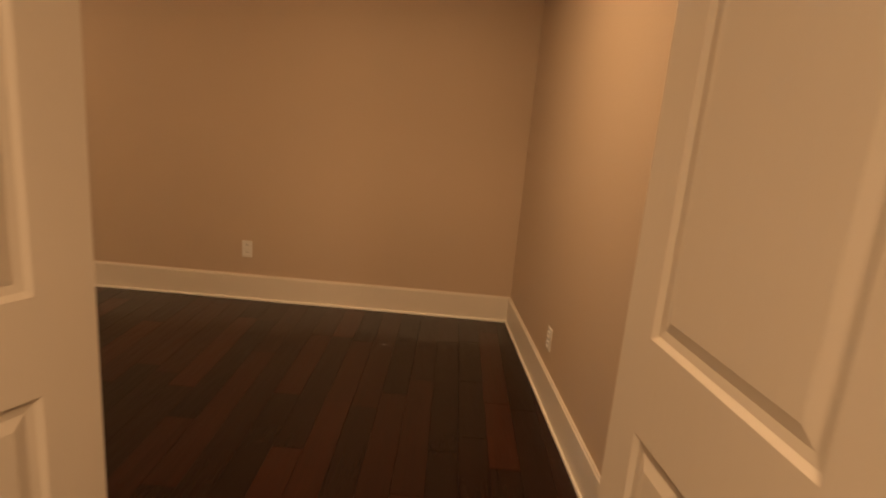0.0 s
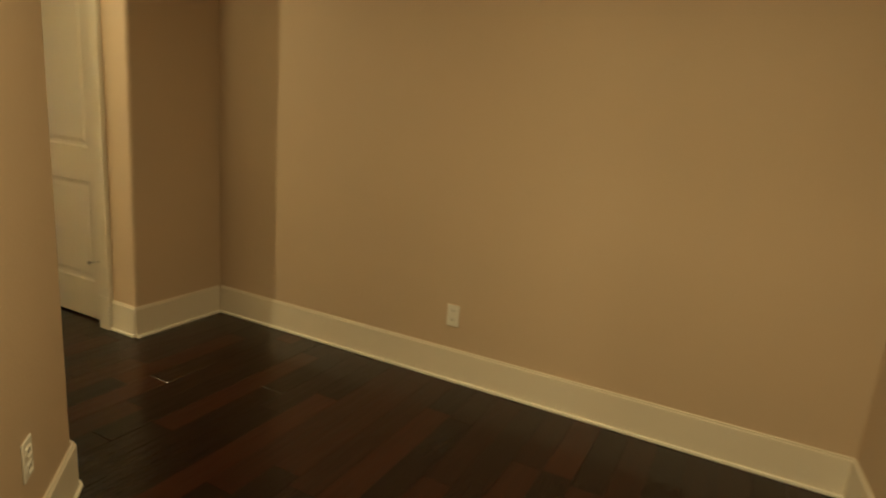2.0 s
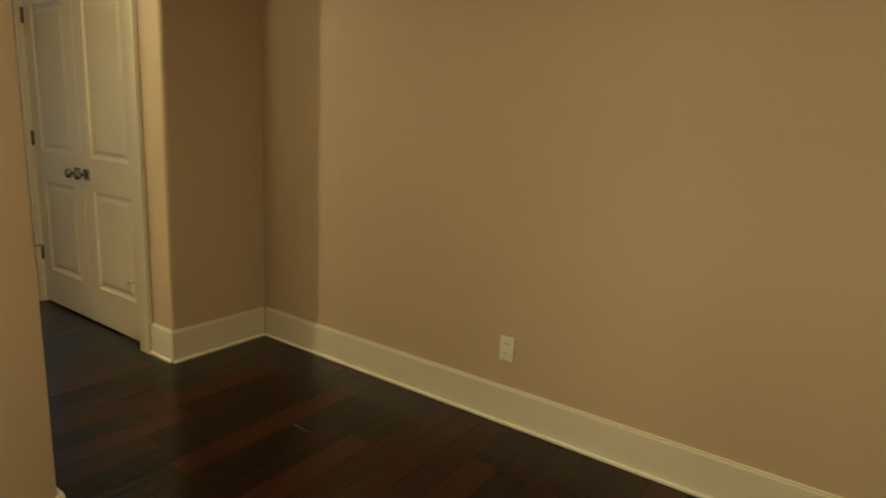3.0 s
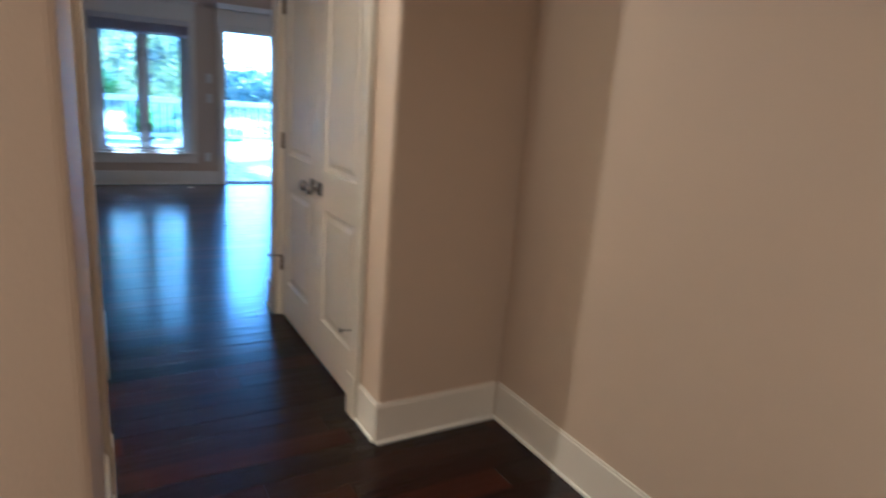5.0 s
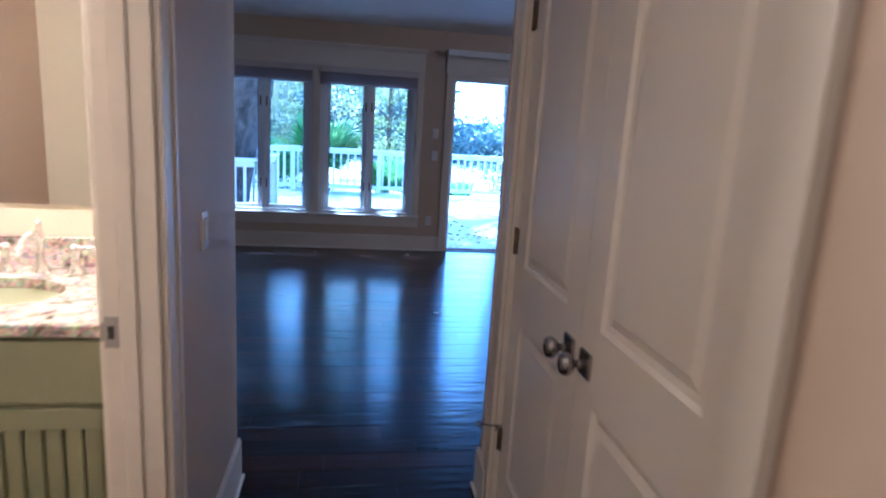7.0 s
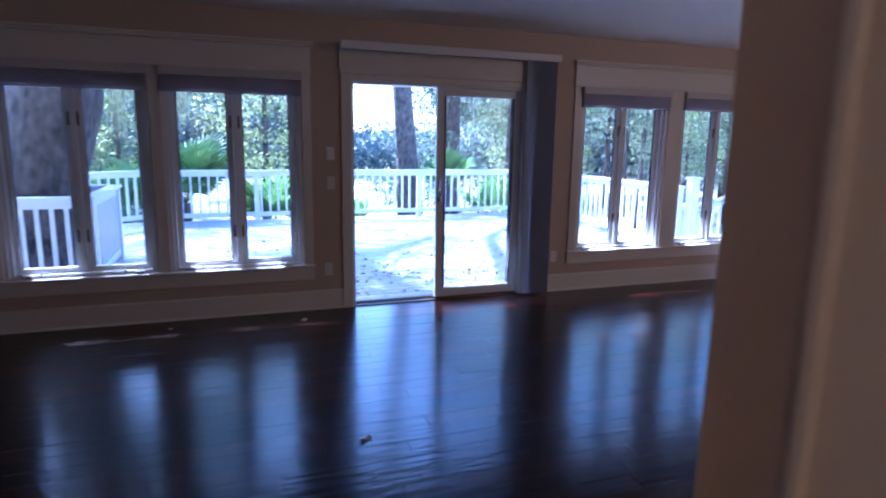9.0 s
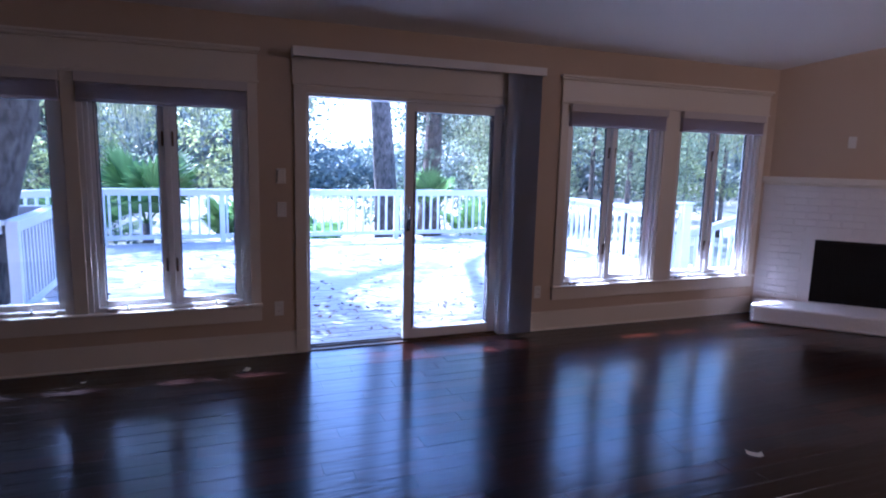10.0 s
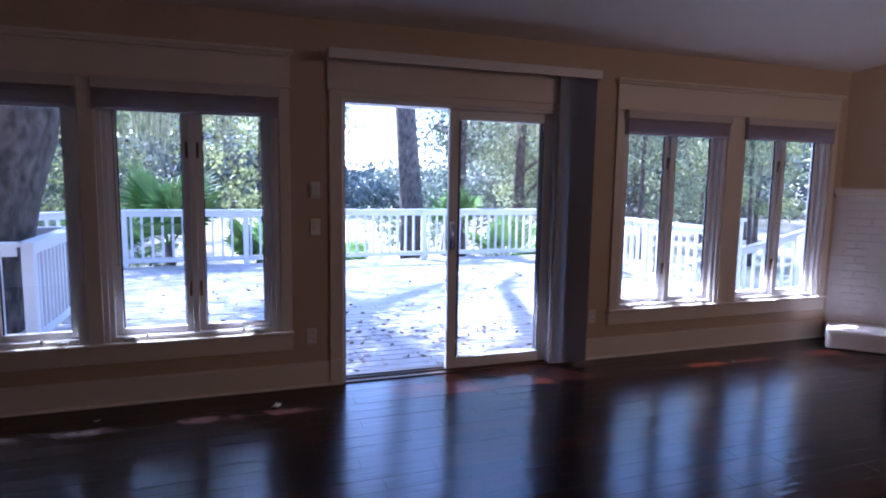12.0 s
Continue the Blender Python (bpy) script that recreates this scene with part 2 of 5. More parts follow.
# bathroom
structure("wall_bath", boxes((-3.2, -0.90, 0, -3.08, 1.82, HV), (-3.08, 1.785, 0, XW - 0.12, 1.840, HV)), M_BATH, "pale cream painted bathroom wall", "wall")
# living room: openings of the window wall are (x0, x1, z0, z1)
W1 = (-2.09, -1.00, 0.42, 2.03)
W2 = (-0.912, 0.185, 0.42, 2.03)
SD = (0.615, 2.33, 0.0, 2.04)
W3 = (2.945, 4.022, 0.42, 2.03)
W4 = (4.208, 5.277, 0.42, 2.03)
WT = 0.16
bm = bmesh.new()
edge = -2.34
for x0, x1, z0, z1 in (W1, W2, SD, W3, W4):
    box(bm, edge, YW, 0, x0, YW + WT, HL)
    if z0 > 0:
        box(bm, x0, YW, 0, x1, YW + WT, z0)
    box(bm, x0, YW, z1, x1, YW + WT, HL)
    edge = x1
box(bm, edge, YW, 0, XD + 0.10, YW + WT, HL)
structure("wall_window", bm, M_WALL, "long tan wall with windows and a sliding door", "wall")
bm = bmesh.new()
prism(bm, [(-2.34, YW), (-2.34, YW + WT), (-2.41, YW + WT), (-4.07, YW - 1.57), (-4.0, YW - 1.66)], 0, HL + 0.55)
structure("wall_angled", bm, M_WALL, "angled tan wall beside the window", "wall")
structure("wall_living_west", boxes((-4.12, YWE - 0.06, 0, -4.0, YW - 1.62, HT), (-4.0, YWE - 0.06, 0, XW - 0.12, YWE, HT)), M_WALL, "plain tan living room wall", "wall")
structure("wall_living_east", boxes((XR, -0.4, 0, XR + 0.15, YW - (XR - XD), HT)), M_WALL, "plain tan living room wall", "wall")
structure("wall_fireplace", prism(bmesh.new(), [(XD, YW), (XR, YW - (XR - XD)), (XR + 0.15, YW - (XR - XD)), (XR + 0.15, YW - (XR - XD) + 0.06), (XD + 0.10, YW + 0.11), (XD + 0.10, YW)], 0, HL + 0.55), M_WALL, "angled tan wall above the white brick fireplace", "wall")
structure("wall_living_south", boxes((XE + 0.12, -0.52, 0, XR + 0.15, -0.4, HT), (XE + 0.12, -0.4, 0, XE + 0.24, YCE, HT), (XC, YCE - 0.12, HV, XE + 0.12, YCE, HT), (XW - 0.12, YWE - 0.12, HV, XC, YWE, HT)), M_WALL, "plain tan walls closing the living room", "wall")
# ceilings
structure("ceiling_low", boxes((-6.6, -5.0, HV, XE + 0.12, YC + 0.13, HV + 0.1), (-3.2, YC + 0.13, HV, XE + 0.12, YCE - 0.13, HV + 0.1)), M_CEIL, "flat white ceiling", "ceiling")
bm = bmesh.new()
SLOPE = 0.30
v = [bm.verts.new(p) for p in ((-4.2, YW + WT, HL - SLOPE * WT), (XR + 0.15, YW + WT, HL - SLOPE * WT), (XR + 0.15, -0.52, HL + SLOPE * (YW + 0.52)), (-4.2, -0.52, HL + SLOPE * (YW + 0.52)))]
f = bm.faces.new(v)
ext = bmesh.ops.extrude_face_region(bm, geom=[f])
for q in ext["geom"]:
    if isinstance(q, bmesh.types.BMVert):
        q.co.z += 0.12
bmesh.ops.recalc_face_normals(bm, faces=bm.faces)
structure("ceiling_living", bm, M_CEIL, "white sloping living room ceiling", "ceiling")
# subfloor under the boards
floor = structure("floor", boxes((-6.6, -5.0, -0.12, XE + 0.12, YWE, -0.012), (-4.1, YWE, -0.12, XR + 0.15, YW - 1.6, -0.012), (-4.1, YW - 1.6, -0.12, XD + 0.1, YW + 0.05, -0.012), (XE + 0.12, -0.5, -0.12, XR + 0.15, YWE, -0.012)), M_GROUT, "dark hand-scraped hardwood plank floor", "floor")


# ---- baseboards: boards with a cap bead and a shoe ----


def baseboard(name, x0, y0, x1, y1, nx, ny):
    """A run along a wall face from (x0, y0) to (x1, y1); (nx, ny) points into the room."""
    bm = bmesh.new()
    rows = [(0.0, BT, 0.0, BB - 0.010), (0.0, BT - 0.005, BB - 0.010, BB)]
    for d0, d1, z0, z1 in rows:
        box(bm, min(x0, x1) + min(0, nx * d1), min(y0, y1) + min(0, ny * d1), z0, max(x0, x1) + max(0, nx * d1), max(y0, y1) + max(0, ny * d1), z1, 0.0025)
    ob = structure(name, bm, M_TRIM, "tall cream painted wooden baseboard", "baseboard")
    d0, d1 = BT + 0.0005, BT + 0.013
    xs = sorted((nx * d0, nx * d1)) if nx else (0, 0)
    ys = sorted((ny * d0, ny * d1)) if ny else (0, 0)
    bm = bmesh.new()
    box(bm, min(x0, x1) + xs[0], min(y0, y1) + ys[0], 0.0, max(x0, x1) + xs[1], max(y0, y1) + ys[1], 0.018, 0.005, 2)
    part("shoe_moulding", bm, M_SHOE_LIT, ob)
    return ob


CW = 0.088
baseboard("baseboard_east", XE, YS + 0.002, XE, YC - BT, -1, 0)
skirt = baseboard("baseboard_south", -2.30, YS, XE - 0.012, YS, 0, 1)
skirt.matrix_world = Matrix.Translation((XE, YS, 0)) @ Matrix.Rotation(math.atan(SKEW), 4, "Z") @ Matrix.Translation((-XE, -YS, 0))
baseboard("baseboard_return", XC - BT, YC, XE - BT - 0.001, YC, 0, -1)
baseboard("baseboard_closet_near", XC, YC + 0.001, XC, CD0 - CW, -1, 0)
baseboard("baseboard_closet_far", XC, CD1 + CW, XC, YCE + BT, -1, 0)
baseboard("baseboard_closet_end", XC, YCE, XE + 0.24, YCE, 0, 1)
baseboard("baseboard_hall_near", XW, YN - 0.004, XW, BD0 - CW, 1, 0)
baseboard("baseboard_hall_far", XW, BD1 + CW, XW, YWE + BT, 1, 0)
skirt = baseboard("baseboard_north", XW - 1.40, YN, XW + 0.006, YN, 0, -1)
skirt.matrix_world = Matrix.Translation((XW, YN, 0)) @ Matrix.Rotation(radians(45), 4, "Z") @ Matrix.Translation((-XW, -YN, 0))
baseboard("baseboard_window_west", -2.33, YW, 0.522, YW, 0, -1)
baseboard("baseboard_window_east", 2.425, YW, 5.36, YW, 0, -1)
baseboard("baseboard_living_west", -4.0, YWE + BT, -4.0, YW - 1.66, 1, 0)
baseboard("baseboard_living_south", -4.0, YWE, XW - 0.001, YWE, 0, 1)
bm = bmesh.new()
q = math.sqrt(0.5)
prism(bm, [(-2.335, YW - 0.004), (-4.0, YW - 1.669), (-4.0 + BT * q, YW - 1.669 - BT * q), (-2.335 + BT * q, YW - 0.004 - BT * q)], 0, BB)
structure("baseboard_angled", bm, M_TRIM, "tall cream painted wooden baseboard", "baseboard")

# ---- panel doors ----


def panel_leaf(bm, w, h, t, panels, stile):
    """A leaf in x 0..w, y -t..0 (the seen face at y=0 looks to +y... and -y alike), with sunk panels that have a sloped moulding and a raised field."""
    xs = [0.0, stile, w - stile, w]
    zs = [0.0]
    for z0, z1 in panels:
        zs += [z0, z1]
    zs.append(h)
    for face, sgn in ((0.0, 1), (-t, -1)):
        def quad(a, b, c, d):
            f = bm.faces.new([bm.verts.new(p) for p in ((a, b, c, d) if sgn > 0 else (d, c, b, a))])
            return f
        for zi in range(len(zs) - 1):
            z0, z1 = zs[zi], zs[zi + 1]
            sunk = zi % 2 == 1
            for xi in range(3):
                x0, x1 = xs[xi], xs[xi + 1]
                if not (sunk and xi == 1):
                    quad((x1, face, z0), (x0, face, z0), (x0, face, z1), (x1, face, z1))
                    continue
                rings = [(0, 0), (0.010, 0.009), (0.026, 0.011), (0.050, 0.004)]
                for (o0, d0), (o1, d1) in zip(rings, rings[1:]):
                    ya, yb = face - sgn * d0, face - sgn * d1
                    A = [(x0 + o0, ya, z0 + o0), (x1 - o0, ya, z0 + o0), (x1 - o0, ya, z1 - o0), (x0 + o0, ya, z1 - o0)]
                    B = [(x0 + o1, yb, z0 + o1), (x1 - o1, yb, z0 + o1), (x1 - o1, yb, z1 - o1), (x0 + o1, yb, z1 - o1)]
                    for i in range(4):
                        j = (i + 1) % 4
                        quad(A[j], A[i], B[i], B[j])
                o, d = rings[-1]
                yb = face - sgn * d
                quad((x1 - o, yb, z0 + o), (x0 + o, yb, z0 + o), (x0 + o, yb, z1 - o), (x1 - o, yb, z1 - o))
    for p in (((0, 0, 0), (0, -t, 0), (0, -t, h), (0, 0, h)), ((w, -t, 0), (w, 0, 0), (w, 0, h), (w, -t, h)), ((0, 0, h), (0, -t, h), (w, -t, h), (w, 0, h)), ((0, -t, 0), (0, 0, 0), (w, 0, 0), (w, -t, 0))):
        bm.faces.new([bm.verts.new(v) for v in p])
    bmesh.ops.remove_doubles(bm, verts=bm.verts, dist=0.0002)
    bmesh.ops.recalc_face_normals(bm, faces=bm.faces)
    return bm


PANELS = ((0.228, 0.820), (1.012, 1.89))


def knob_on(leaf, x, z, y=0.0, sgn=1):
    """A round knob on a square plate, standing off the face."""
    plate = part("knob_plate", box(bmesh.new(), x - 0.033, min(y, y + sgn * 0.009), z - 0.033, x + 0.033, max(y, y + sgn * 0.009), z + 0.033, 0.003), M_NICKEL, leaf, "square satin nickel plate")
    m = Matrix.Translation((x, y + sgn * 0.009, z)) @ Matrix.Rotation(radians(-90 * sgn), 4, "X")
    part("knob", turned(bmesh.new(), [(0.013, 0.0), (0.011, 0.012), (0.010, 0.024), (0.020, 0.030), (0.028, 0.040), (0.029, 0.048), (0.024, 0.058), (0.010, 0.063)], m, 24), M_NICKEL, leaf, "round satin nickel knob")
    return plate


def hinge_on(leaf, x, z, mat, stop=False, y=0.0, sgn=1):
    bm = box(bmesh.new(), x - 0.022, min(y, y + sgn * 0.003), z - 0.045, x + 0.022, max(y, y + sgn * 0.003), z + 0.045, 0.001)
    rod(bm, (x, y + sgn * 0.006, z - 0.047), (x, y + sgn * 0.006, z + 0.047), 0.0065, seg=10)
    h = part("hinge", bm, mat, leaf)
    if stop:
        bm = rod(bmesh.new(), (x, y + sgn * 0.010, z + 0.048), (x + 0.02, y + sgn * 0.075, z + 0.048), 0.004, seg=8)
        rod(bm, (x + 0.02, y + sgn * 0.075, z + 0.048), (x + 0.021, y + sgn * 0.088, z + 0.048), 0.010, seg=10)
        rod(bm, (x, y + sgn * 0.008, z + 0.046), (x, y + sgn * 0.008, z + 0.053), 0.012, seg=10)
        rod(bm, (x, y + sgn * 0.010, z + 0.048), (x - 0.03, y + sgn * 0.03, z + 0.048), 0.004, seg=8)
        part("door_stop", bm, M_NICKEL, leaf, "hinge-pin door stop")
    return h


# closet: leaves lie in the plane x = 0.035, local x runs along the wall
LW = (CD1 - CD0 - 0.009) / 2
CFX = 0.036
closet_m = Matrix.Rotation(radians(90), 4, "Z")     # local x -> +y, local y -> -x
for side in (0, 1):
    d = thing("closet_door_near" if side == 0 else "closet_door_far", "closed cream two-panel closet door with a nickel knob", "door", (CFX, CD0 + 0.003 + side * (LW + 0.003), 0.012), "closet doors", 90)
    d.name = "closet_door"
    leaf = part("leaf", panel_leaf(bmesh.new(), LW, 2.02, 0.035, PANELS, 0.112), M_DOOR, d)
    knob_on(d, LW - 0.055 if side == 0 else 0.055, 0.912)
    hx = 0.002 if side == 0 else LW - 0.002
    for z in (0.33, 1.086, 1.836):
        if side == 0:
            hinge_on(d, hx, z, M_NICKEL if z < 0.5 else M_DOOR, z < 0.5)
        else:
            hinge_on(d, hx, z, M_BRONZE, z < 0.5)
# Added near-black sheet that gives the closet's inner shade behind the doors.
structure("closet_shade_sheet", boxes((CFX + 0.30, CD0 - 0.1, 0, CFX + 0.31, CD1 + 0.1, 2.1)), M_DARK, "near-black sheet standing in for the shade inside the closet", "wall")


def casing(name, face, axis, sgn, a0, a1, top, depth=0.018, plinth=0.0):
    """Flat casing with a backband round an opening a0..a1 on the wall face; sgn: the side that looks into the room."""
    ob = thing(name, "cream painted wooden door casing", "door casing")
    ob["kind"] = "structure"
    rows = (("casing_leg", a0 - CW, a0, 0, top), ("casing_leg", a1, a1 + CW, 0, top), ("casing_head", a0 - CW, a1 + CW, top + 0.001, top + CW))
    for nm, p0, p1, z0, z1 in rows:
        bm = bmesh.new()
        band = (p0 + 0.001, p0 + 0.019) if p0 < a0 - 0.01 else (p1 - 0.019, p1 - 0.001)
        for u0, u1, e, d in ((p0, p1, 0.0, depth), (*band, depth + 0.0003, depth + 0.007)):
            if e and nm == "casing_head":
                continue
            lo, hi = sorted((face + sgn * e, face + sgn * d))
            if axis == "x":
                box(bm, lo, u0, z0, hi, u1, z1, 0.003)
            else:
                box(bm, u0, lo, z0, u1, hi, z1, 0.003)
        part(nm, bm, M_TRIM, ob)
        if nm == "casing_leg" and plinth:
            lo, hi = sorted((face + sgn * (depth + 0.0075), face + sgn * (depth + 0.013)))
            bm = box(bmesh.new(), lo, p0 - 0.002, 0, hi, p1 + 0.002, plinth, 0.002)
            part("plinth_block", bm, M_TRIM, ob)
    return ob


casing("trim_closet", XC, "x", -1, CD0, CD1, CDH, plinth=0.2)
casing("trim_bath", XW, "x", 1, BD0, BD1, BDH, plinth=0.2)
casing("trim_bath_inside", XW - 0.12, "x", -1, BD0, BD1, BDH)
casing("trim_double_door", DX - 0.12, "x", -1, DO0 + 0.05, DO1, 2.06)
# jambs
jam = tagged(thing("jamb_bath", "cream painted bathroom door jamb", "door jamb"), kind="structure")
for nm, row in (("jamb_leg", (XW - 0.122, BD0, 0, XW + 0.002, BD0 + 0.018, BDH)), ("jamb_leg", (XW - 0.122, BD1 - 0.018, 0, XW + 0.002, BD1, BDH)), ("jamb_head", (XW - 0.122, BD0 + 0.018, BDH - 0.018, XW + 0.002, BD1 - 0.018, BDH)),
        ("stop_bead", (XW - 0.08, BD1 - 0.030, 0.2, XW - 0.045, BD1 - 0.0185, BDH - 0.019)), ("plinth_block", (XW - 0.126, BD1 - 0.034, 0, XW - 0.005, BD1 - 0.0185, 0.199))):
    part(nm, box(bmesh.new(), *row, 0.0015), M_TRIM, jam)
bm = box(bmesh.new(), XW - 0.118, BD1 - 0.0215, 0.93, XW - 0.088, BD1 - 0.0185, 1.005, 0.001)
box(bm, XW - 0.128, BD1 - 0.0215, 0.945, XW - 0.118, BD1 - 0.0185, 0.99, 0.001)
strike = tagged(part("strike_plate", bm, M_NICKEL), "satin nickel strike plate in the door jamb", "strike plate")
part("strike_hole", boxes((XW - 0.110, BD1 - 0.0228, 0.952, XW - 0.096, BD1 - 0.0216, 0.983)), M_DARK, strike)
structure("jamb_closet", boxes((XC, CD0, 0, XC + 0.12, CD0 + 0.002, CDH), (XC, CD1 - 0.002, 0, XC + 0.12, CD1, CDH), (XC, CD0 + 0.002, 2.037, XC + 0.12, CD1 - 0.002, CDH)), M_TRIM, "cream painted closet jamb", "door jamb")
structure("jamb_double_door", boxes((DX - 0.122, DO0, 0, DX + 0.002, DO0 + 0.018, 2.06), (DX - 0.122, DO1 - 0.018, 0, DX + 0.002, DO1, 2.06), (DX - 0.122, DO0 + 0.018, 2.042, DX + 0.002, DO1 - 0.018, 2.06)), M_TRIM, "cream painted double door jamb", "door jamb")

# the two open leaves of the double door
for nm, hx, hy, rz, flip in (("double_door_leaf", -2.784, -3.461, 7.5, 0), ("double_door_leaf", -2.718, -2.055, -25.0, 1)):
    d = thing(nm, "open cream two-panel door leaf", "door", (hx, hy, 0.012), "double door leaves", rz)
    part("leaf", panel_leaf(bmesh.new(), 0.66 if flip == 0 else 0.587, 2.02, 0.035, PANELS, 0.112), M_DOOR, d)
    for z in (0.33, 1.086, 1.836):
        hinge_on(d, 0.0, z, M_NICKEL, False, -0.035 if flip == 0 else 0.0, -1 if flip == 0 else 1)

# ---- plates on the walls ----


def wall_plate(name, label, category, place, rz, kind="outlet", w=0.070, h=0.115):
    """Local x along the wall, local -y out of it."""
    p = thing(name, label, category, place, "", rz)
    part("plate", box(bmesh.new(), -w / 2, -0.007, -h / 2, w / 2, -0.0004, h / 2, 0.002), M_PLATE, p)
    if kind == "outlet":
        for z in (-0.024, 0.024):
            r = part("receptacle", box(bmesh.new(), -0.017, -0.0090, z - 0.014, 0.017, -0.0073, z + 0.014, 0.004), M_PLATE, p)
            for x in (-0.006, 0.006):
                part("slot", boxes((x - 0.0012, -0.0097, z - 0.002, x + 0.0012, -0.0092, z + 0.007)), M_DARK, r)
    elif kind == "switch":
        part("rocker", box(bmesh.new(), -0.017, -0.011, -0.034, 0.017, -0.0073, 0.034, 0.003), M_PLATE, p)
    elif kind == "thermostat":
        part("cover", box(bmesh.new(), -0.028, -0.024, -0.045, 0.028, -0.0073, 0.045, 0.005, 2), M_PLATE, p)
    return p


wall_plate("wall_outlet", "white duplex outlet low on a tan wall", "outlet", (XE, -1.662, 0.357), 270)
wall_plate("wall_outlet", "white duplex outlet low on a tan wall", "outlet", (-0.49, YS - SKEW * (XE + 0.49), 0.33), 184.5)
wall_plate("wall_outlet", "white duplex outlet low on a tan wall", "outlet", (-1.262, YN - 0.287, 0.37), 45)
wall_plate("light_switch", "white rocker switch on the hall wall", "light switch", (XW, 1.405, 1.134), 90, "switch")
wall_plate("thermostat", "small white wall control beside the sliding door", "wall control", (0.422, YW, 1.408), 0, "thermostat", 0.072, 0.115)
wall_plate("light_switch", "white rocker switch beside the sliding door", "light switch", (0.424, YW, 1.151), 0, "switch")
wall_plate("wall_outlet", "white duplex outlet beside the sliding door", "outlet", (0.392, YW, 0.37), 0)
wall_plate("wall_outlet", "white duplex outlet under the window trim", "outlet", (2.713, YW, 0.369), 0)
wall_plate("wall_outlet", "white plate on the wall above the fireplace", "outlet", (XD + 0.50, YW - 0.50, 1.835), 315, "switch")

# ---- casement windows ----
GY = YW + 0.085     # glass plane
M_CRANK = painted("crank_metal", (0.62, 0.60, 0.57), 0.3, 120, 0.02, 0.05, 1.0)


def sash(win, x0, x1, z0, z1, hinge_side):
    fw = 0.042
    s = part("sash", boxes((x0, GY - 0.022, z0, x0 + fw, GY + 0.022, z1), (x1 - fw, GY - 0.022, z0, x1, GY + 0.022, z1), (x0 + fw, GY - 0.022, z0, x1 - fw, GY + 0.022, z0 + fw), (x0 + fw, GY - 0.022, z1 - fw, x1 - fw, GY + 0.022, z1), bevel=0.003), M_VINYL, win)
    part("gasket", boxes((x0 + fw, GY - 0.008, z0 + fw, x0 + fw + 0.008, GY + 0.008, z1 - fw), (x1 - fw - 0.008, GY - 0.008, z0 + fw, x1 - fw, GY + 0.008, z1 - fw)), M_GASKET, s)
    g = part("pane", boxes((x0 + fw + 0.008, GY - 0.003, z0 + fw, x1 - fw - 0.008, GY + 0.003, z1 - fw)), M_GLASS, s)
    g.visible_shadow = False
    # crank at the foot
    cx = (x0 + 0.085) if hinge_side < 0 else (x1 - 0.085)
    cy = YW - 0.004
    bm = box(bmesh.new(), cx - 0.034, cy - 0.010, z0 - 0.030, cx + 0.034, cy + 0.030, z0 - 0.006, 0.005, 2)
    rod(bm, (cx, cy - 0.006, z0 - 0.010), (cx - hinge_side * 0.105, cy - 0.022, z0 + 0.004), 0.008, 0.006, 8)
    rod(bm, (cx - hinge_side * 0.105, cy - 0.022, z0 - 0.004), (cx - hinge_side * 0.105, cy - 0.022, z0 + 0.026), 0.010, 0.009, 8)
    part("crank", bm, M_CRANK, win, "folding metal crank")


def casement(number, o):
    x0, x1, z0, z1 = o
    win = tagged(thing("window_%d" % number, "white double casement window with a raised shade", "window"), kind="structure")
    fr, fs = 0.028, 0.032
    part("window_frame", boxes((x0, YW - 0.004, z0, x0 + fs, YW + WT - 0.01, z1), (x0 + fs, YW + 0.022, z0, x0 + fs + fr, YW + WT - 0.01, z1),
        (x1 - fs, YW - 0.004, z0, x1, YW + WT - 0.01, z1), (x1 - fs - fr, YW + 0.022, z0, x1 - fs, YW + WT - 0.01, z1),
        (x0 + fs + fr, YW - 0.004, z1 - fr, x1 - fs - fr, YW + WT - 0.01, z1), (x0 + fs + fr, YW + 0.012, z0, x1 - fs - fr, YW + WT - 0.01, z0 + fr)), M_VINYL, win)
    fr2 = fs + fr
    xm = (x0 + x1) / 2
    part("mullion", box(bmesh.new(), xm - 0.019, YW + 0.035, z0 + fr, xm + 0.019, YW + WT - 0.03, z1 - fr, 0.003), M_VINYL, win)
    sash(win, x0 + fr2 + 0.001, xm - 0.020, z0 + fr + 0.001, z1 - fr - 0.001, -1)
    sash(win, xm + 0.020, x1 - fr2 - 0.001, z0 + fr + 0.001, z1 - fr - 0.001, 1)
    for sx in (-1, 1):
        for z in (0.74, 1.66):
            bm = box(bmesh.new(), xm + sx * 0.034 - 0.008, GY - 0.032, z - 0.05, xm + sx * 0.034 + 0.008, GY - 0.0225, z + 0.05, 0.003)
            rod(bm, (xm + sx * 0.034, GY - 0.034, z - 0.005), (xm + sx * 0.034, GY - 0.046, z + 0.055), 0.006, 0.005, 8)
            part("latch", bm, M_BRONZE, win, "dark bronze sash latch")
    return win


for i, o in enumerate((W1, W2, W3, W4)):
    casement(i + 1, o)


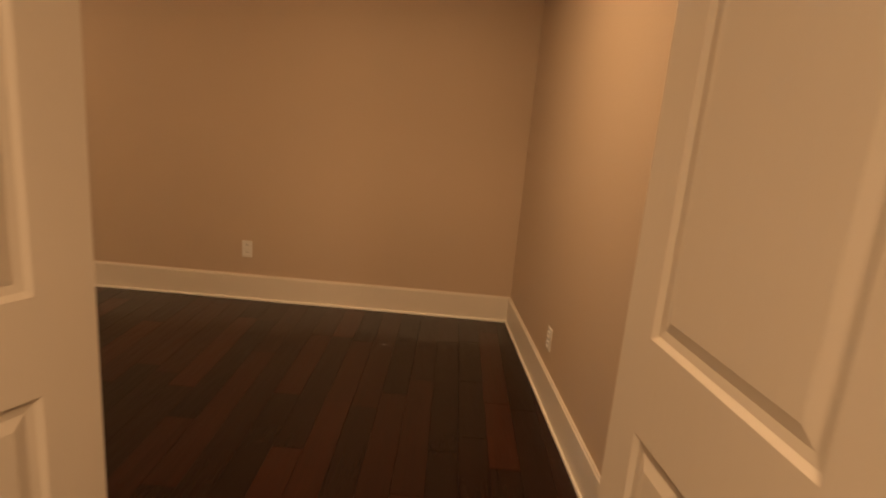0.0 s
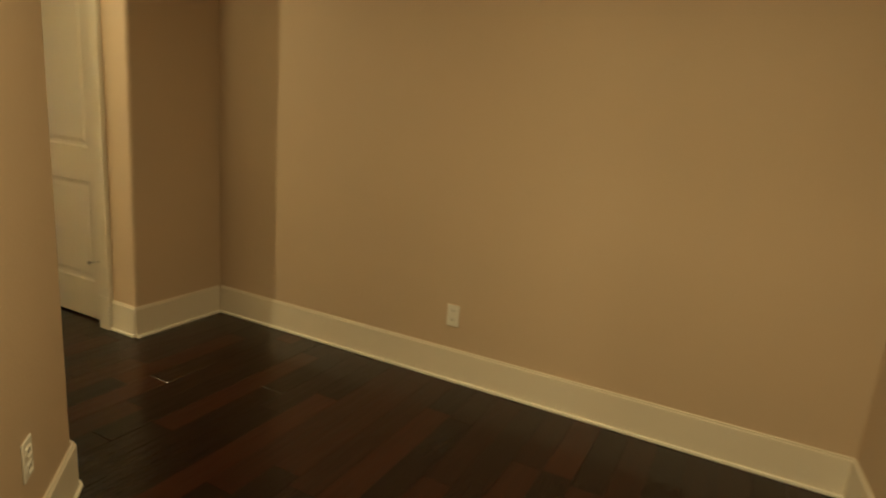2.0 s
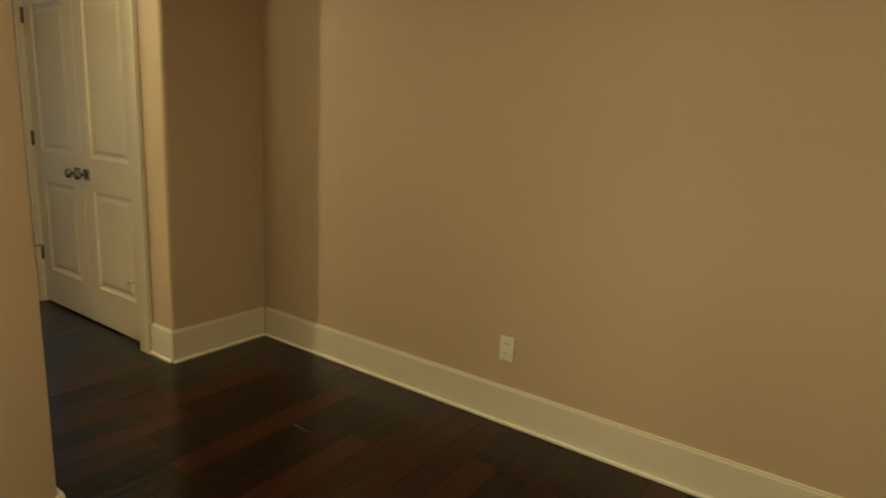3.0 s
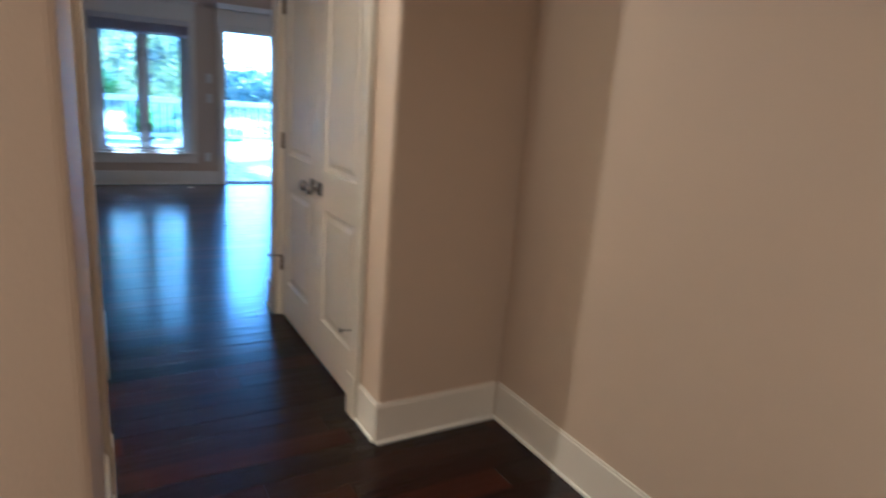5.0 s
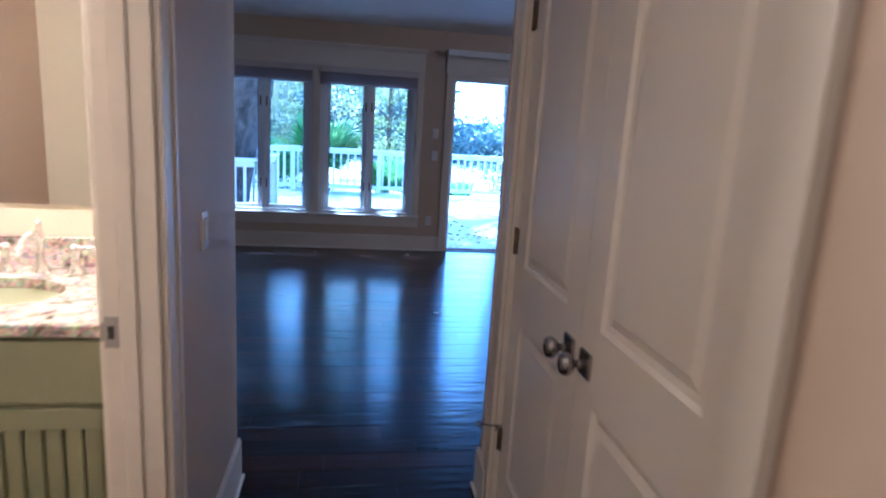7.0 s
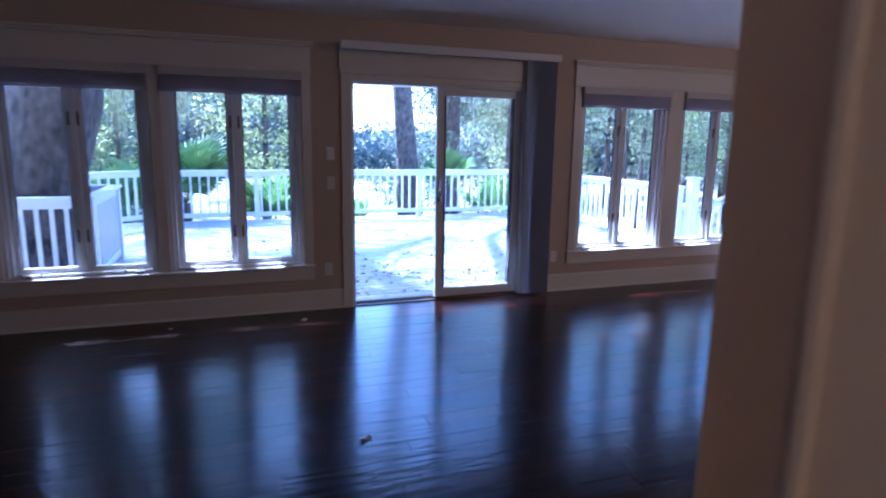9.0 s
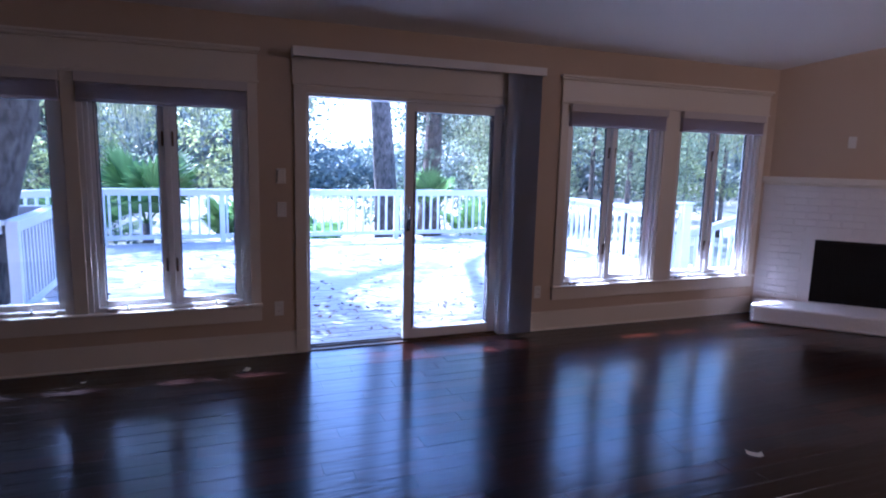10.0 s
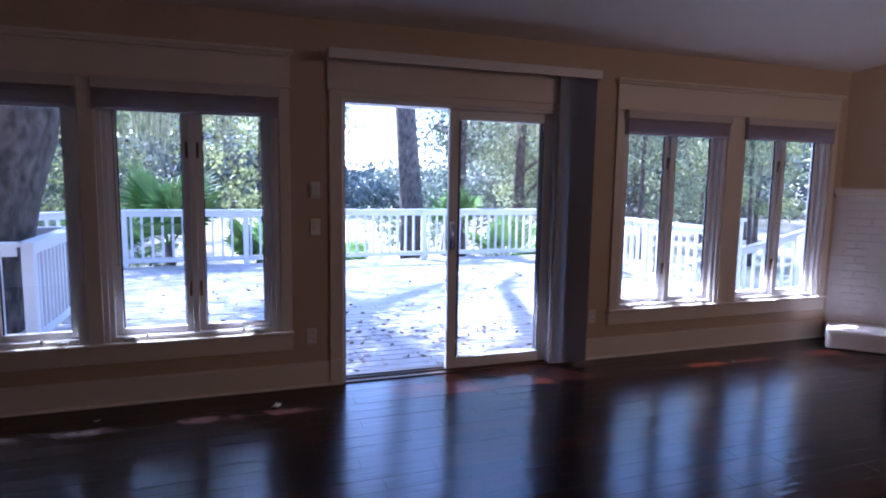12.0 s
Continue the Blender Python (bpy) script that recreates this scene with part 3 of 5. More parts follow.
def pleat_mat(name):
    mat, n, l, b = nodes_of(name)
    b.inputs["Base Color"].default_value = (0.60, 0.55, 0.57, 1)
    b.inputs["Roughness"].default_value = 0.85
    co = n.new("ShaderNodeTexCoord")
    weave = n.new("ShaderNodeTexNoise")
    weave.inputs["Scale"].default_value = 420
    l.new(co.outputs["Object"], weave.inputs["Vector"])
    bp = n.new("ShaderNodeBump")
    bp.inputs["Strength"].default_value = 0.2
    bp.inputs["Distance"].default_value = 0.002
    l.new(weave.outputs["Fac"], bp.inputs["Height"])
    l.new(bp.outputs[0], b.inputs["Normal"])
    tr = n.new("ShaderNodeBsdfTranslucent")
    tr.inputs["Color"].default_value = (0.74, 0.69, 0.72, 1)
    mx = n.new("ShaderNodeMixShader")
    mx.inputs[0].default_value = 0.6
    l.new(b.outputs[0], mx.inputs[1])
    l.new(tr.outputs[0], mx.inputs[2])
    l.new(mx.outputs[0], n["Material Output"].inputs["Surface"])
    return mat


M_PLEAT = pleat_mat("pleat_fabric")


def shade(o, n):
    """A raised cellular shade: head rail, stacked pleats, bottom rail, cord."""
    x0, x1 = o[0] + 0.004, o[1] - 0.004
    top = o[3] + 0.054
    s = thing("window_shade", "raised grey pleated shade under a white head rail", "window shade", (0, 0, 0), "window shades")
    part("head_rail", box(bmesh.new(), x0 - 0.006, YW - 0.062, top - 0.070, x1 + 0.006, YW - 0.019, top, 0.005, 2), M_SHADE, s, "white head rail")
    bm = bmesh.new()
    for k in range(8):
        z = top - 0.071 - k * 0.0125
        box(bm, x0 + 0.003, YW - 0.050 + 0.004 * (k % 2), z - 0.0115, x1 - 0.003, YW - 0.010, z, 0.003)
    part("pleats", bm, M_PLEAT, s)
    part("bottom_rail", box(bmesh.new(), x0, YW - 0.050, top - 0.196, x1, YW - 0.008, top - 0.172, 0.004), M_PLEAT, s)
    part("cord", rod(bmesh.new(), (x0 + 0.10, YW - 0.03, 0.92), (x0 + 0.10, YW - 0.03, top - 0.19), 0.0022, seg=6), M_GASKET, s, "dark pull cord")
    return s


for i, o in enumerate((W1, W2, W3, W4)):
    shade(o, i)


def window_trim(name, x0, x1, wins):
    """Craftsman trim round a pair of windows: frieze with a cap, legs, centre board, stool and apron."""
    ob = tagged(thing(name, "cream painted craftsman window trim with a frieze", "window trim"), kind="structure")
    t = 0.018
    zt = wins[0][3]
    z0 = wins[0][2]
    cuts = [x0] + [e for w in wins for e in (w[0], w[1])] + [x1]
    for a, b in zip(cuts[::2], cuts[1::2]):
        part("casing_leg", box(bmesh.new(), a, YW - t, z0, b, YW - 0.0005, zt + 0.055, 0.003), M_TRIM, ob)
    for w in wins:
        part("casing_head", box(bmesh.new(), w[0] + 0.001, YW - t, zt, w[1] - 0.001, YW - 0.0005, zt + 0.055, 0.003), M_TRIM, ob)
    part("fillet", box(bmesh.new(), x0 - 0.012, YW - 0.032, zt + 0.056, x1 + 0.012, YW - 0.0005, zt + 0.074, 0.005, 2), M_TRIM, ob)
    part("frieze", box(bmesh.new(), x0 - 0.004, YW - 0.022, zt + 0.075, x1 + 0.004, YW - 0.0005, zt + 0.262, 0.003), M_TRIM, ob)
    bm = box(bmesh.new(), x0 - 0.014, YW - 0.036, zt + 0.263, x1 + 0.014, YW - 0.0005, zt + 0.283, 0.004)
    box(bm, x0 - 0.026, YW - 0.050, zt + 0.2835, x1 + 0.026, YW - 0.0005, zt + 0.306, 0.006, 2)
    part("cap", bm, M_TRIM, ob)
    part("stool", box(bmesh.new(), x0 - 0.012, YW - 0.040, z0 - 0.024, x1 + 0.012, YW + 0.030, z0 - 0.001, 0.006, 2), M_TRIM, ob)
    part("apron", box(bmesh.new(), x0 - 0.004, YW - 0.018, z0 - 0.135, x1 + 0.004, YW - 0.0005, z0 - 0.025, 0.003), M_TRIM, ob)


window_trim("trim_windows_west", -2.175, 0.258, (W1, W2))
window_trim("trim_windows_east", 2.866, 5.352, (W3, W4))

# ---- sliding door ----
sd = tagged(thing("sliding_door", "open white sliding glass door with a metal handle", "sliding door"), kind="")
x0, x1, _, zt = SD
part("door_frame", boxes((x0, YW - 0.004, 0, x0 + 0.022, YW + WT, zt), (x1 - 0.022, YW - 0.004, 0, x1, YW + WT, zt), (x0 + 0.022, YW - 0.004, zt - 0.022, x1 - 0.022, YW + WT, zt)), M_VINYL, sd)
part("threshold", boxes((x0 + 0.022, YW - 0.01, -0.011, x1 - 0.022, YW + WT + 0.04, 0.010), (x0 + 0.022, YW + 0.045, 0.0105, x1 - 0.022, YW + 0.052, 0.022), (x0 + 0.022, YW + 0.10, 0.0105, x1 - 0.022, YW + 0.107, 0.022)), M_BRONZE, sd, "dark metal threshold with two tracks")


def slider(name, a, b, y, z0, z1):
    st = 0.075
    p = part(name, boxes((a, y - 0.018, z0, a + st, y + 0.018, z1), (b - st, y - 0.018, z0, b, y + 0.018, z1), (a + st, y - 0.018, z0, b - st, y + 0.018, z0 + 0.085), (a + st, y - 0.018, z1 - 0.07, b - st, y + 0.018, z1), bevel=0.003), M_VINYL, sd)
    part("glazing_bead", boxes((a + st, y - 0.012, z0 + 0.085, a + st + 0.012, y + 0.012, z1 - 0.07), (b - st - 0.012, y - 0.012, z0 + 0.085, b - st, y + 0.012, z1 - 0.07)), M_GASKET, p)
    g = part("pane", boxes((a + st + 0.012, y - 0.003, z0 + 0.085, b - st - 0.012, y + 0.003, z1 - 0.07)), M_GLASS, p)
    g.visible_shadow = False
    return p


inner = slider("sliding_panel", 1.425, 2.300, YW + 0.048, 0.023, 2.016)
slider("fixed_panel", 1.455, 2.305, YW + 0.103, 0.023, 2.016)
hx = 1.458
bm = box(bmesh.new(), hx - 0.016, YW + 0.018, 0.96, hx + 0.016, YW + 0.0295, 1.18, 0.005, 2)
rod(bm, (hx, YW + 0.020, 0.985), (hx, YW - 0.012, 0.99), 0.007, seg=8)
rod(bm, (hx, YW + 0.020, 1.155), (hx, YW - 0.012, 1.15), 0.007, seg=8)
rod(bm, (hx, YW - 0.012, 0.98), (hx, YW - 0.012, 1.16), 0.009, seg=10)
part("handle", bm, M_NICKEL, inner, "metal pull handle")
st = tagged(thing("trim_sliding_door", "cream painted trim round the sliding door", "door trim"), kind="structure")
part("casing_leg", box(bmesh.new(), 0.522, YW - 0.020, 0, x0, YW - 0.0005, zt + 0.055, 0.003), M_TRIM, st)
part("plinth", box(bmesh.new(), 0.518, YW - 0.026, 0, x0 - 0.002, YW - 0.0205, 0.19, 0.002), M_TRIM, st)
part("casing_leg", box(bmesh.new(), x1, YW - 0.020, 0, x1 + 0.093, YW - 0.0005, zt + 0.055, 0.003), M_TRIM, st)
part("casing_head", box(bmesh.new(), x0 + 0.001, YW - 0.020, zt, x1 - 0.001, YW - 0.0005, zt + 0.055, 0.003), M_TRIM, st)
part("frieze", box(bmesh.new(), 0.510, YW - 0.024, zt + 0.056, x1 + 0.10, YW - 0.0005, 2.34, 0.003), M_TRIM, st)
vb = thing("vertical_blind", "grey vertical blind drawn aside under a white valance", "blind")
bm = boxes((0.502, 6.556, 2.285, 2.612, 6.566, 2.352), (0.502, 6.567, 2.340, 2.612, YW - 0.025, 2.352), (0.502, 6.567, 2.285, 0.512, YW - 0.025, 2.339), (2.602, 6.567, 2.285, 2.612, YW - 0.025, 2.339), bevel=0.002)
part("valance", bm, M_VINYL, vb, "white boxed valance")
part("head_rail", box(bmesh.new(), 0.53, 6.60, 2.305, 2.59, 6.645, 2.338, 0.003), M_VINYL, vb)
for i in range(22):
    xx = 2.335 + i * 0.0105
    bm = bmesh.new()
    pts = []
    for k in range(7):
        u = (k / 6 - 0.5)
        pts.append((0.010 * math.cos(u * math.pi) - 0.005, u * 0.089))
    ring = [pts, [(a + 0.0012, b) for a, b in pts[::-1]]]
    prism(bm, [p for r in ring for p in r], 0.03, 2.30)
    v = part("vane", bm, M_BLIND, vb)
    v.matrix_world = pose(xx, 6.622, 0, 0, 0, 58 + 4 * math.sin(i * 2.1))

# ---- fireplace: built in its own axes, x into the angled wall, -y along it from the corner ----
M_BRICK = painted("brick_paint", (0.76, 0.73, 0.72), 0.5, 45, 0.5, 0.06)
M_MORTAR = painted("mortar_paint", (0.75, 0.72, 0.71), 0.55, 50, 0.5, 0.06)
M_SOOT = painted("soot", (0.012, 0.011, 0.010), 0.85, 60, 0.3, 0.3)
fp = thing("fireplace", "white painted brick fireplace with a black firebox", "fireplace", (5.405, YW - 0.004, 0), rz=45)
FB0, FB1, FBT = -1.72, -0.525, 0.835     # firebox
F0, F1 = -2.20, 0.0
FD = 0.050                               # how far the brickwork stands out
HH = 0.172                               # hearth height
part("surround", boxes((0.004, F0, 0, FD, FB0, 1.385), (0.004, FB1, 0, FD, F1, 1.385), (0.004, FB0, FBT, FD, FB1, 1.385), (0.004, FB0, 0, FD, FB1, HH)), M_MORTAR, fp)
part("firebox", boxes((FD - 0.012, FB0, HH, FD - 0.002, FB1, FBT)), M_SOOT, fp, "sooty black firebox")
screen = bmesh.new()
for k in range(60):
    yy = FB0 + 0.012 + (FB1 - FB0 - 0.024) * k / 59
    rod(screen, (0.026 + 0.004 * (k % 2), yy, HH + 0.004), (0.026 + 0.004 * (k % 2), yy, FBT - 0.02), 0.004, seg=5)
part("fire_screen", screen, M_SOOT, fp, "black mesh fire screen")
part("lintel", box(bmesh.new(), 0.012, FB0, FBT - 0.03, 0.036, FB1, FBT - 0.0005, 0.002), M_SOOT, fp)
bm = box(bmesh.new(), -0.055, F0 - 0.04, 1.410, FD, F1 + 0.02, 1.472, 0.006, 2)
box(bm, -0.026, F0 - 0.02, 1.386, FD, F1, 1.4095, 0.005)
part("mantel_shelf", bm, M_TRIM, fp, "white painted mantel shelf")
hearth = part("hearth", prism(bmesh.new(), rounded([(0.0, F0), (0.0, -0.02), (-0.50, 0.045, 1), (-0.50, F0)], 0.05, 5), 0.0, HH), M_BRICK, fp, "raised white painted hearth")
md = hearth.modifiers.new("edge", "BEVEL")
md.width, md.segments, md.limit_method = 0.02, 3, "ANGLE"

# ---- bathroom seen through its doorway ----
M_GREEN = painted("green_paint", (0.30, 0.31, 0.17), 0.42, 70, 0.05, 0.05)
M_PORC = painted("porcelain", (0.85, 0.84, 0.80), 0.12, 20, 0.0, 0.01, coat=0.5)


def granite(name):
    mat, n, l, b = nodes_of(name)
    co = n.new("ShaderNodeTexCoord")
    vo = n.new("ShaderNodeTexVoronoi")
    vo.inputs["Scale"].default_value = 95
    no = n.new("ShaderNodeTexNoise")
    no.inputs["Scale"].default_value = 16
    no.inputs["Detail"].default_value = 6
    no.inputs["Distortion"].default_value = 1.2
    l.new(co.outputs["Object"], vo.inputs["Vector"])
    l.new(co.outputs["Object"], no.inputs["Vector"])
    r1 = n.new("ShaderNodeValToRGB")
    r1.color_ramp.elements[0].position, r1.color_ramp.elements[1].position = 0.32, 0.68
    r1.color_ramp.elements[0].color = (0.16, 0.09, 0.055, 1)
    r1.color_ramp.elements[1].color = (0.66, 0.58, 0.46, 1)
    e = r1.color_ramp.elements.new(0.5)
    e.color = (0.50, 0.39, 0.27, 1)
    l.new(no.outputs["Fac"], r1.inputs[0])
    mx = n.new("ShaderNodeMixRGB")
    mx.blend_type = "MULTIPLY"
    mx.inputs[0].default_value = 0.65
    l.new(r1.outputs[0], mx.inputs[1])
    l.new(vo.outputs["Color"], mx.inputs[2])
    hs = n.new("ShaderNodeHueSaturation")
    hs.inputs["Saturation"].default_value = 0.6
    hs.inputs["Value"].default_value = 1.5
    l.new(mx.outputs[0], hs.inputs["Color"])
    l.new(hs.outputs[0], b.inputs["Base Color"])
    b.inputs["Roughness"].default_value = 0.14
    return mat


M_GRANITE = granite("granite")
VF, VB, VX0, VX1, VZ = 1.150, 1.783, -2.45, -1.094, 0.923
van = thing("vanity_cabinet", "sage green vanity cabinet with beadboard doors", "cabinet", (0, 0, 0))
part("body", boxes((VX0, VF + 0.05, 0.10, VX1, VB, VZ - 0.033), (VX0, VF + 0.11, 0.0, VX1, VB, 0.0995)), M_GREEN, van)
part("face_frame", boxes((VX0, VF + 0.031, 0.10, VX1, VF + 0.0495, 0.135), (VX0, VF + 0.031, 0.676, VX1, VF + 0.0495, 0.70), (VX0, VF + 0.031, 0.865, VX1, VF + 0.0495, VZ - 0.033)), M_GREEN, van)
for i in range(3):
    a = VX1 - 0.022 - (i + 1) * 0.43
    b_ = a + 0.42
    part("drawer_front", box(bmesh.new(), a, VF + 0.012, 0.700, b_, VF + 0.0305, 0.875, 0.003), M_GREEN, van)
    bm = boxes((a, VF + 0.012, 0.125, a + 0.06, VF + 0.0305, 0.685), (b_ - 0.06, VF + 0.012, 0.125, b_, VF + 0.0305, 0.685), (a + 0.06, VF + 0.012, 0.625, b_ - 0.06, VF + 0.0305, 0.685), (a + 0.06, VF + 0.012, 0.125, b_ - 0.06, VF + 0.0305, 0.19), bevel=0.002)
    dr = part("cabinet_door", bm, M_GREEN, van)
    for k in range(6):
        u = a + 0.06 + k * 0.05
        part("bead_slat", box(bmesh.new(), u + 0.002, VF + 0.020, 0.191, u + 0.046, VF + 0.0300, 0.624, 0.004), M_GREEN, dr)
ctop = thing("granite_countertop", "speckled brown granite vanity top with a backsplash", "countertop")
SX, SY, SA, SB = -1.60, 1.435, 0.215, 0.165
bm = bmesh.new()
ring = 40
inn = [(SX + SA * math.cos(2 * math.pi * i / ring), SY + SB * math.sin(2 * math.pi * i / ring)) for i in range(ring)]


def edge_point(x, y):
    dx, dy = x - SX, y - SY
    s = min(((VX1 - SX) if dx > 0 else (SX - VX0)) / max(abs(dx), 1e-6), ((VB - SY) if dy > 0 else (SY - VF)) / max(abs(dy), 1e-6))
    return SX + dx * s, SY + dy * s


for z, up in ((VZ, 1), (VZ - 0.032, -1)):
    ia = [bm.verts.new((x, y, z)) for x, y in inn]
    oa = [bm.verts.new((*edge_point(x, y), z)) for x, y in inn]
    for i in range(ring):
        j = (i + 1) % ring
        bm.faces.new((ia[i], oa[i], oa[j], ia[j]) if up > 0 else (ia[j], oa[j], oa[i], ia[i]))
    if up > 0:
        it, ot = ia, oa
for i in range(ring):
    j = (i + 1) % ring
    bm.faces.new((it[j], it[i], ia[i], ia[j]))
    bm.faces.new((ot[i], ot[j], oa[j], oa[i]))
box(bm, VX0, VF - 0.003, VZ - 0.034, VX1, VF + 0.004, VZ - 0.001, 0.003)
bmesh.ops.recalc_face_normals(bm, faces=bm.faces)
part("slab", bm, M_GRANITE, ctop)
part("backsplash", box(bmesh.new(), VX0, VB - 0.022, VZ + 0.0005, VX1, VB, VZ + 0.102, 0.002), M_GRANITE, ctop)
bm = bmesh.new()
turned(bm, [(0.02, -0.135), (0.10, -0.130), (0.165, -0.10), (0.196, -0.05), (0.205, 0.0), (0.214, 0.0)], Matrix.Translation((SX, SY, VZ - 0.0335)) @ Matrix.Diagonal((SA / 0.205, SB / 0.205, 1, 1)), 40)
tagged(part("sink_basin", bm, M_PORC), "white oval undermount porcelain basin", "sink")
fa = thing("faucet", "polished chrome widespread faucet with two lever handles", "faucet", (0, 0, 0))
FX, FY = -1.545, 1.665
base = [(0.030, 0.0), (0.030, 0.006), (0.022, 0.016), (0.015, 0.030), (0.013, 0.060), (0.017, 0.075), (0.018, 0.085), (0.010, 0.100)]
bm = turned(bmesh.new(), [(r, z * 1.5) for r, z in base] + [(0.011, 0.165), (0.006, 0.178)], Matrix.Translation((FX, FY, VZ)))
for k in range(6):
    g0, g1 = k / 6, (k + 1) / 6
    p0, p1 = ((FX, FY - 0.135 * g, VZ + 0.115 + 0.035 * math.sin(g * math.pi) - 0.02 * g) for g in (g0, g1))
    rod(bm, p0, p1, 0.011, 0.010, 10)
rod(bm, (FX, FY - 0.135, VZ + 0.098), (FX, FY - 0.137, VZ + 0.075), 0.010, 0.011, 10)
part("spout", bm, M_CHROME, fa)
for sx in (-1, 1):
    hx = FX + sx * 0.105
    bm = turned(bmesh.new(), base, Matrix.Translation((hx, FY, VZ)))
    rod(bm, (hx, FY, VZ + 0.088), (hx + sx * 0.085, FY - 0.01, VZ + 0.093), 0.008, 0.005, 10)
    part("lever_handle", bm, M_CHROME, fa)
mat, n, l, b = nodes_of("mirror_silver")
b.inputs["Base Color"].default_value = (0.9, 0.9, 0.9, 1)
b.inputs["Metallic"].default_value, b.inputs["Roughness"].default_value = 1.0, 0.01
MZ = 1.135
tagged(part("bathroom_mirror", box(bmesh.new(), VX0 + 0.05, VB - 0.005, MZ, -1.392, VB - 0.0005, 2.15, 0.001), mat), "large frameless mirror above the vanity", "mirror")
structure("door_bath", panel_leaf(bmesh.new(), 0.76, 2.02, 0.035, PANELS, 0.112), M_DOOR, "cream door swung open into the bathroom", "door").matrix_world = pose(XW - 0.13, BD0 + 0.01, 0.012, 0, 0, 178)

# ---- small scraps on the floor ----
M_SCRAP = painted("scrap", (0.62, 0.56, 0.46), 0.7, 80, 0.1, 0.1)
for name, x, y, s, rz, label in (("paper_scrap", 0.175, 4.193, 0.060, 20, "small curled pale scrap on the floor"), ("paper_scrap", 2.67, 4.225, 0.085, -38, "small flat pale scrap on the floor"),
        ("paper_scrap", 0.12, 6.39, 0.07, 60, "small crumpled scrap below the window"), ("paper_scrap", -0.93, 6.46, 0.035, 10, "tiny pale scrap below the window")):
    bm = bmesh.new()
    grid = [[bm.verts.new(((i / 4 - 0.5) * s, (j / 3 - 0.5) * s * 0.6, 0.002 + 0.25 * s * ((i / 4 - 0.5) ** 2) * 2 + 0.004 * random.random())) for j in range(4)] for i in range(5)]
    lo = [[bm.verts.new(v.co - Vector((0, 0, 0.0015))) for v in row] for row in grid]
    for i in range(4):
        for j in range(3):
            bm.faces.new((grid[i][j], grid[i + 1][j], grid[i + 1][j + 1], grid[i][j + 1]))
            bm.faces.new((lo[i][j + 1], lo[i + 1][j + 1], lo[i + 1][j], lo[i][j]))
    o = tagged(part(name, bm, M_SCRAP), label, "paper scrap")
    o.matrix_world = pose(x, y, 0, 0, 0, rz)

# ---- outside: ground, unseen roof edge, deck ----
GZ = -0.95


def ground_mat(name):
    mat, n, l, b = nodes_of(name)
    co = n.new("ShaderNodeTexCoord")
    n1 = n.new("ShaderNodeTexNoise")
    n1.inputs["Scale"].default_value = 0.16
    n1.inputs["Detail"].default_value = 8
    n2 = n.new("ShaderNodeTexNoise")
    n2.inputs["Scale"].default_value = 9
    n2.inputs["Detail"].default_value = 8
    l.new(co.outputs["Object"], n1.inputs["Vector"])
    l.new(co.outputs["Object"], n2.inputs["Vector"])
    r = n.new("ShaderNodeValToRGB")
    r.color_ramp.elements[0].position, r.color_ramp.elements[1].position = 0.38, 0.60
    r.color_ramp.elements[0].color = (0.26, 0.26, 0.15, 1)
    r.color_ramp.elements[1].color = (0.60, 0.55, 0.46, 1)
    l.new(n1.outputs["Fac"], r.inputs[0])
    m = n.new("ShaderNodeMixRGB")
    m.blend_type = "MULTIPLY"
    m.inputs[0].default_value = 0.5
    l.new(r.outputs[0], m.inputs[1])
    l.new(n2.outputs["Fac"], m.inputs[2])
    l.new(m.outputs[0], b.inputs["Base Color"])
    b.inputs["Roughness"].default_value = 0.95
    bp = n.new("ShaderNodeBump")
    bp.inputs["Strength"].default_value = 0.6
    l.new(n2.outputs["Fac"], bp.inputs["Height"])
    l.new(bp.outputs[0], b.inputs["Normal"])
    return mat


bm = bmesh.new()
S = 900
bm.faces.new([bm.verts.new(p) for p in ((-S, -S, GZ), (S, -S, GZ), (S, S, GZ), (-S, S, GZ))])
structure("ground", bm, ground_mat("sandy_ground"), "pale sandy ground with grass and leaf litter", "ground")
M_SOFFIT = painted("soffit_paint", (0.6, 0.6, 0.6), 0.7)
# Overhang stays out of view; its depth limits the sun patches indoors.
structure("unseen_overhang", boxes((-7, YW + WT + 0.001, 2.62, 9, YW + 1.56, 2.72), (-7, YW + 1.5605, 2.58, 9, YW + 1.60, 2.80)), M_SOFFIT, "unseen overhang added to cut the sun at the windows", "roof")
structure("roof", boxes((-7, -5.3, 5.0, 9, YW + 0.3, 5.15), (-7, -5.3, 2.70, -6.61, YW, 4.95)), M_SOFFIT, "plain roof above the rooms", "roof")

M_RAIL = painted("rail_paint", (0.59, 0.61, 0.64), 0.5, 60, 0.08, 0.05)
DZ = -0.15


